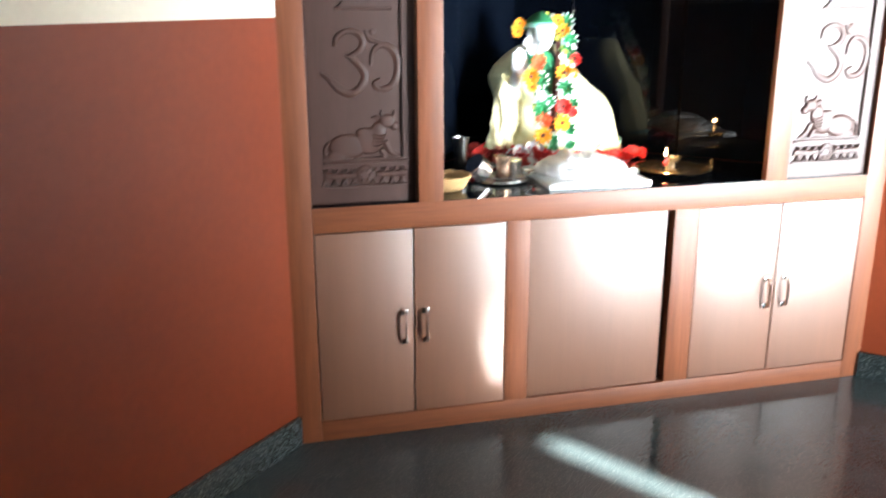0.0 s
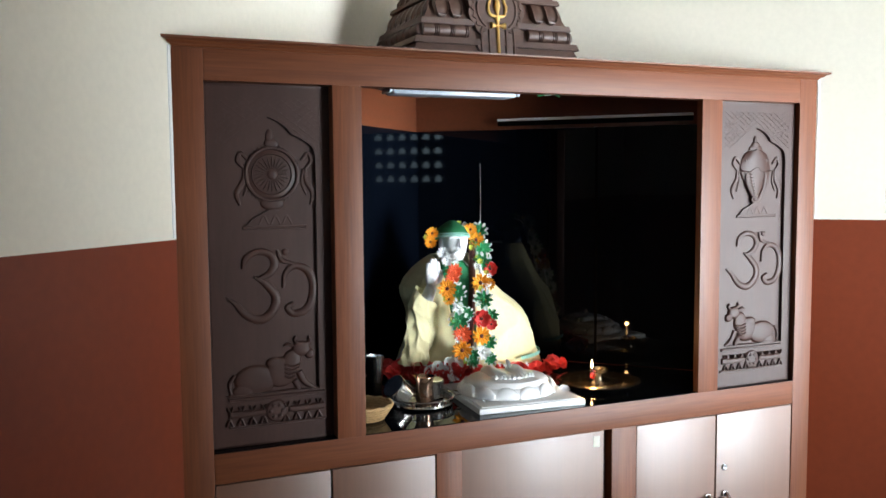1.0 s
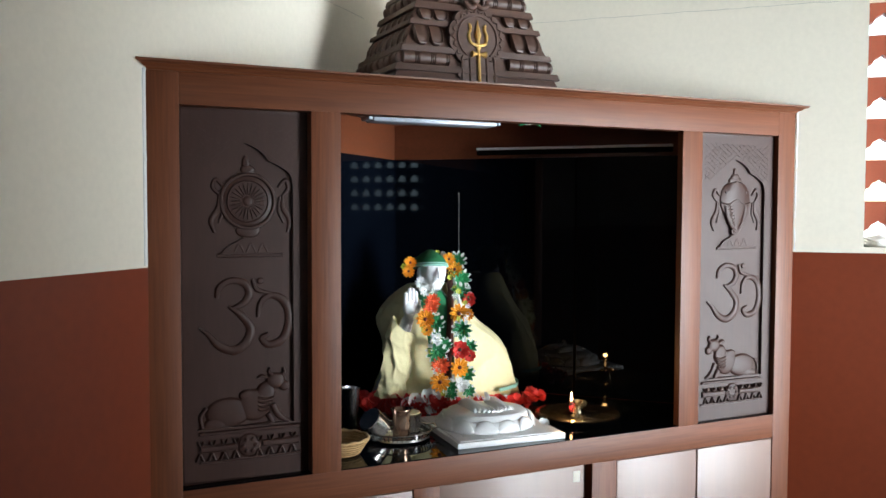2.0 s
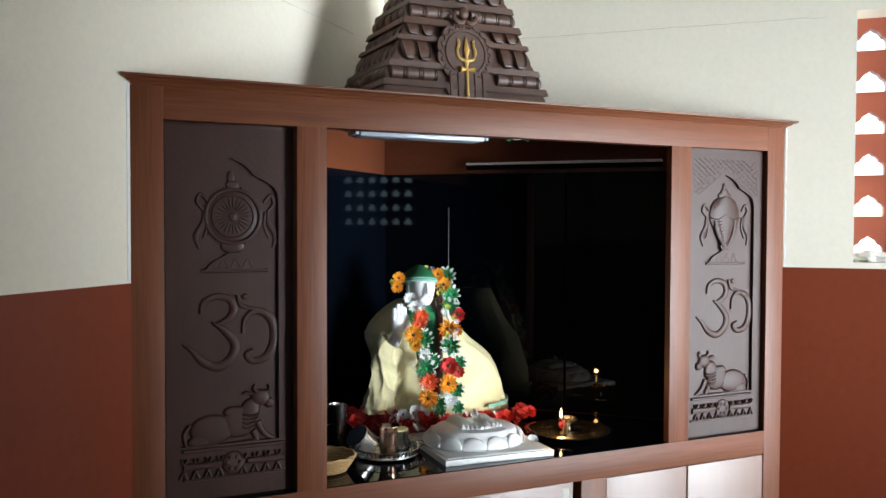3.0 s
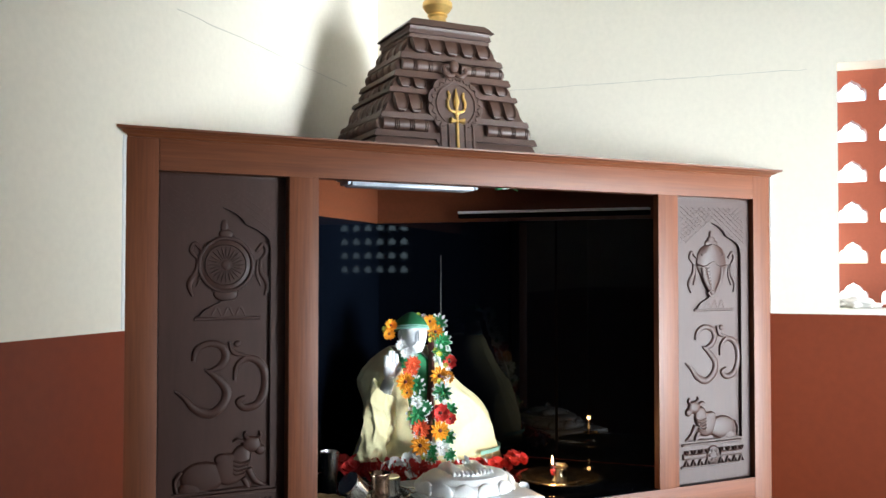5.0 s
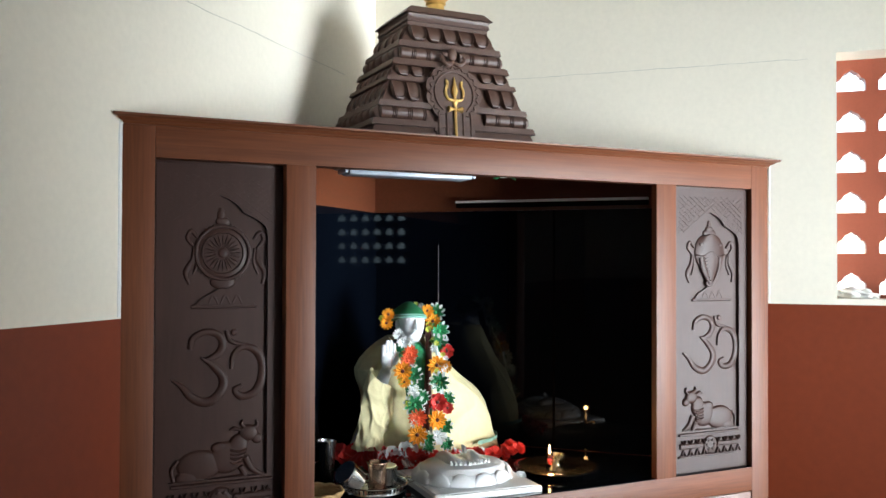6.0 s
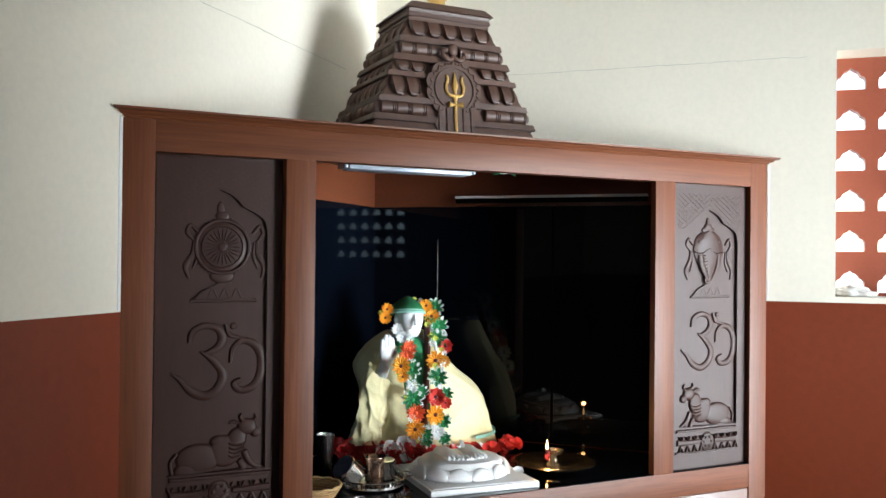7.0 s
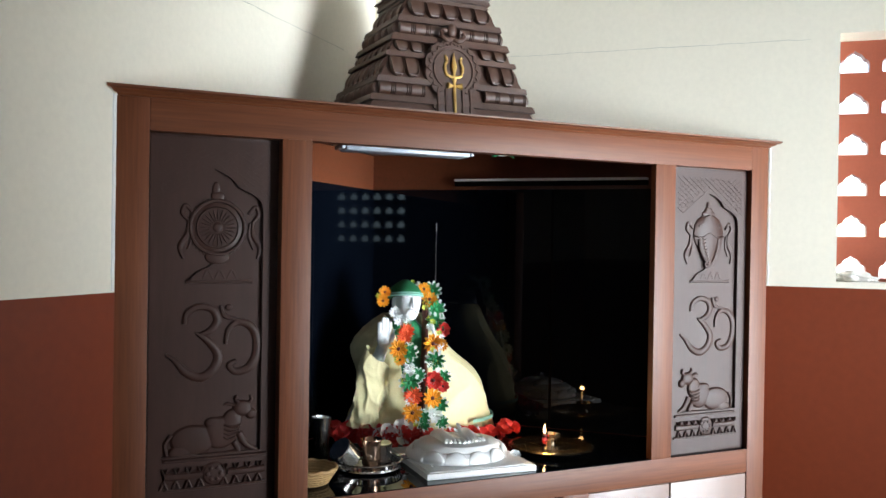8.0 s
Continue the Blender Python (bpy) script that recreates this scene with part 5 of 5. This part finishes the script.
tube(bm, [LQ + Vector((-0.020, -0.004, 0.030)), LQ + Vector((-0.031, -0.010, 0.040)), LQ + Vector((-0.034, -0.012, 0.052))], [0.008, 0.007, 0.003], 10)
part("wick", bm, M_WICK, lamp, "dark red wick")
bm = lathe(bmesh.new(), [(0.0, 0.0), (0.0034, 0.004), (0.0046, 0.010), (0.0036, 0.018), (0.0016, 0.027), (0.0, 0.035)], 14, LQ + Vector((-0.034, -0.012, 0.050)))
flame = part("flame", bm, M_FLAME, lamp, "small bright flame")
ob = new("red_flower", F_RED)
ob.matrix_world = Matrix.Translation(LQ + Vector((-0.036, -0.022, 0.026))) @ pose(0, 0, 0, -50, 20, -20) @ Matrix.Scale(0.6, 4)
tagged(ob, "small red flower laid against the oil lamp", "flower", "red flowers round the statue")
glow = new("lamp_flame", bpy.data.lights.new("lamp_flame", "POINT"))
glow.data.energy, glow.data.color, glow.data.shadow_soft_size = 0.13, (1.0, 0.55, 0.2), 0.008
glow.location = LQ + Vector((-0.034, -0.012, 0.098))

# ---- vessels ----
TP = Vector((0.745, 0.245, SH))
tray = thing("silver_tray", TP, "round silver tray with a pierced rim", "tray")
bm = lathe(bmesh.new(), [(0.0, 0.004), (0.080, 0.004), (0.088, 0.006), (0.092, 0.012), (0.094, 0.006), (0.088, 0.001), (0.0, 0.001)], 48, TP)
part("base", bm, M_STEEL, tray)
part("rim", tube(bmesh.new(), [TP + Vector((0.100 * math.cos(a), 0.100 * math.sin(a), 0.027)) for a in np.linspace(0, 2 * math.pi, 49)], 0.0022, 8), M_STEEL, tray)
rail = lathe(bmesh.new(), [(0.0016, 0.0), (0.0016, 0.019)], 6)
rail_me = to_mesh("rim_bar", rail, M_STEEL, 60)
for k in range(44):
    a = 2 * math.pi * k / 44
    piece("rim_bar", rail_me, tray, Matrix.Translation(TP + Vector((0.093 * math.cos(a), 0.093 * math.sin(a), 0.009))) @ pose(0, 0, 0, 0, 0, math.degrees(a)) @ pose(0, 0, 0, 0, 18, 0))
for k in (-1, 1):
    part("tray_handle", tube(bmesh.new(), smooth_line([TP + Vector((k * 0.098, -0.028, 0.022)), TP + Vector((k * 0.122, -0.024, 0.024)), TP + Vector((k * 0.126, 0.0, 0.024)), TP + Vector((k * 0.122, 0.024, 0.024)), TP + Vector((k * 0.098, 0.028, 0.022))], 5), 0.0025, 8), M_STEEL, tray)
bm = lathe(bmesh.new(), [(0.0, 0.0), (0.026, 0.0), (0.028, 0.003), (0.0265, 0.02), (0.0275, 0.055), (0.030, 0.070), (0.034, 0.077), (0.0335, 0.079), (0.030, 0.076), (0.026, 0.060), (0.025, 0.01), (0.0, 0.008)], 36, TP + Vector((0.012, 0.012, 0.006)))
single("copper_tumbler", bm, M_COPPER, TP + Vector((0.012, 0.012, 0.006)), "copper-toned metal tumbler standing on the silver tray", "tumbler", smooth=40)
bm = lathe(bmesh.new(), [(0.0, 0.0), (0.034, 0.0), (0.037, 0.003), (0.037, 0.046), (0.039, 0.048), (0.039, 0.060), (0.037, 0.062), (0.0, 0.062)], 36)
bm.transform(Matrix.Translation(TP + Vector((-0.060, 0.028, 0.036))) @ pose(0, 0, 0, 14, -48, 0) @ Matrix.Translation((0, 0, -0.02)))
single("steel_box", bm, M_STEEL, TP + Vector((-0.052, 0.02, 0.010)), "round steel box lying tilted on the tray", "box", smooth=30)
cup = thing("steel_cup", TP + Vector((0.055, 0.035, 0.006)), "steel cup with a yellow disc on top", "cup")
bm = lathe(bmesh.new(), [(0.0, 0.0), (0.026, 0.0), (0.029, 0.003), (0.031, 0.05), (0.033, 0.053), (0.031, 0.053), (0.028, 0.045), (0.0, 0.044)], 32, TP + Vector((0.055, 0.035, 0.006)))
part("body", bm, M_STEEL, cup)
bm = lathe(bmesh.new(), [(0.0, 0.0), (0.034, 0.0), (0.0355, 0.002), (0.034, 0.004), (0.0, 0.0045)], 28, TP + Vector((0.050, 0.040, 0.062)))
part("disc", bm, M_SHAWL, cup, "pale yellow disc")
bm = lathe(bmesh.new(), [(0.0, 0.0), (0.021, 0.0), (0.023, 0.003), (0.024, 0.04), (0.029, 0.115), (0.031, 0.124), (0.029, 0.124), (0.0265, 0.11), (0.022, 0.04), (0.020, 0.01), (0.0, 0.008)], 36, (0.655, 0.44, SH))
single("metal_glass", bm, M_STEEL, (0.655, 0.44, SH), "tall steel glass standing on the granite shelf", "glass", smooth=40)

# cane basket
BP = Vector((0.526, 0.142, SH))
basket = thing("cane_basket", BP, "small woven cane basket on the granite shelf", "basket")
bm = lathe(bmesh.new(), [(0.0, 0.002), (0.046, 0.002), (0.06, 0.016), (0.072, 0.040), (0.075, 0.046), (0.070, 0.040), (0.057, 0.018), (0.044, 0.006), (0.0, 0.006)], 40, BP)
part("wall", bm, M_CANE, basket)
for i in range(6):
    r, z = (0.051 + 0.0048 * i, 0.007 + 0.0072 * i)
    part("weave", tube(bmesh.new(), [BP + Vector(((r + 0.0014 * (-1) ** (k + i)) * math.cos(2 * math.pi * k / 48), (r + 0.0014 * (-1) ** (k + i)) * math.sin(2 * math.pi * k / 48), z)) for k in range(49)], 0.0042, 6, 0.6), M_CANE, basket)
part("rim", tube(bmesh.new(), [BP + Vector((0.077 * math.cos(a), 0.077 * math.sin(a), 0.048 + 0.002 * math.sin(12 * a))) for a in np.linspace(0, 2 * math.pi, 60)], 0.005, 8), M_CANE, basket)

# ---- tube lights and small things in the niche ----
tl = thing("tube_light", (0.80, 0.13, 1.815), "white tube light batten under the niche top, unlit", "tube light", "tube lights")
part("body", slab(0.585, 1.005, 0.052, 0.170, 1.742, 1.812, bevel=0.003), M_PLASTIC, tl)
part("diffuser", slab(0.600, 0.990, 0.075, 0.150, 1.724, 1.7415, bevel=0.008), M_ACRYL, tl)
for x in (0.5875, 0.991):
    part("end_cap", slab(x, x + 0.0115, 0.078, 0.147, 1.728, 1.7415, bevel=0.004), M_ACRYL, tl)
tm = frame_on(room(0, 0, 0), U, V)
t2 = thing("tube_light", room(0.72, 0.02, 1.70), "slim wall batten light, unlit, white above and dark below", "tube light", "tube lights")
part("body", box(bmesh.new(), 0.36, 1.09, -0.034, -0.007, 1.688, 1.706, 0.003, tm), M_DARK, t2, "dark lower channel")
part("tube", box(bmesh.new(), 0.36, 1.09, -0.040, -0.007, 1.7065, 1.7155, 0.003, tm), M_PLASTIC, t2, "white tube cover")
bm = bmesh.new()
tube(bm, [room(0.284, 0.019, 1.545), room(0.284, 0.019, 1.05)], 0.0008, 6)
single("thin_wire", bm, M_LINE, room(0.284, 0.019, 1.05), "thin grey wire hanging against the granite", "wire")
lf = thing("leaf_hanging", (1.105, 0.09, 1.80), "small green and white leaf hanging under the niche top", "decoration")
part("string", tube(bmesh.new(), [(1.105, 0.09, 1.813), (1.105, 0.09, 1.742)], 0.001, 6), M_LINE, lf)
for x, me_, r in ((1.083, M_LEAF, 65), (1.105, M_WHITE, 80), (1.131, M_LEAF, 110)):
    bm = bmesh.new()
    ball(bm, (0, 0, 0), 0.022, 0.010, 0.003, 12, 6)
    bm.transform(Matrix.Translation((x, 0.09, 1.740)) @ pose(0, 0, 0, 20, r - 90, 20))
    part("leaf", bm, me_, lf)

# crumpled cloth on the sill
bm = bmesh.new()
bmesh.ops.create_icosphere(bm, subdivisions=4, radius=1.0)
for v in bm.verts:
    n_ = 1 + 0.35 * noise.noise(v.co * 2.2) + 0.14 * noise.noise(v.co * 6)
    v.co = Vector((v.co.x * 0.068 * n_, v.co.y * 0.038 * n_, max(0.0, 0.014 + v.co.z * 0.022 * n_ - 0.006 * v.co.x)))
p_ = room(WIN_U0 + 0.062, -0.055, WIN_Z0 + 0.006)
bm.transform(frame_on(p_, U, V))
single("crumpled_cloth", bm, M_PAPER, p_, "crumpled white cloth lying on the window sill", "cloth", smooth=70)

# hairline along the lintel in the plaster
for d_, n_, s0, s1 in ((V, U, 0.28, 1.30), (U, V, 0.55, 1.62)):
    bm = bmesh.new()
    m_ = frame_on(room(0, 0, 2.181), d_, n_)
    pts = [(s0 + (s1 - s0) * k / 30, -0.0005, 0.004 * noise.noise((k * 0.6, s0 * 9, 0)) + 0.0012 * noise.noise((k * 3.1, 2, s0))) for k in range(31)]
    tube(bm, [m_ @ Vector(p) for p in pts], [0.0009 * (0.6 + 0.6 * random.random()) for _ in pts], 6)
    single("trim_hairline", bm, M_LINE, (0, 0, 0), "hairline in the plaster at lintel height", "plaster line", kind="structure")
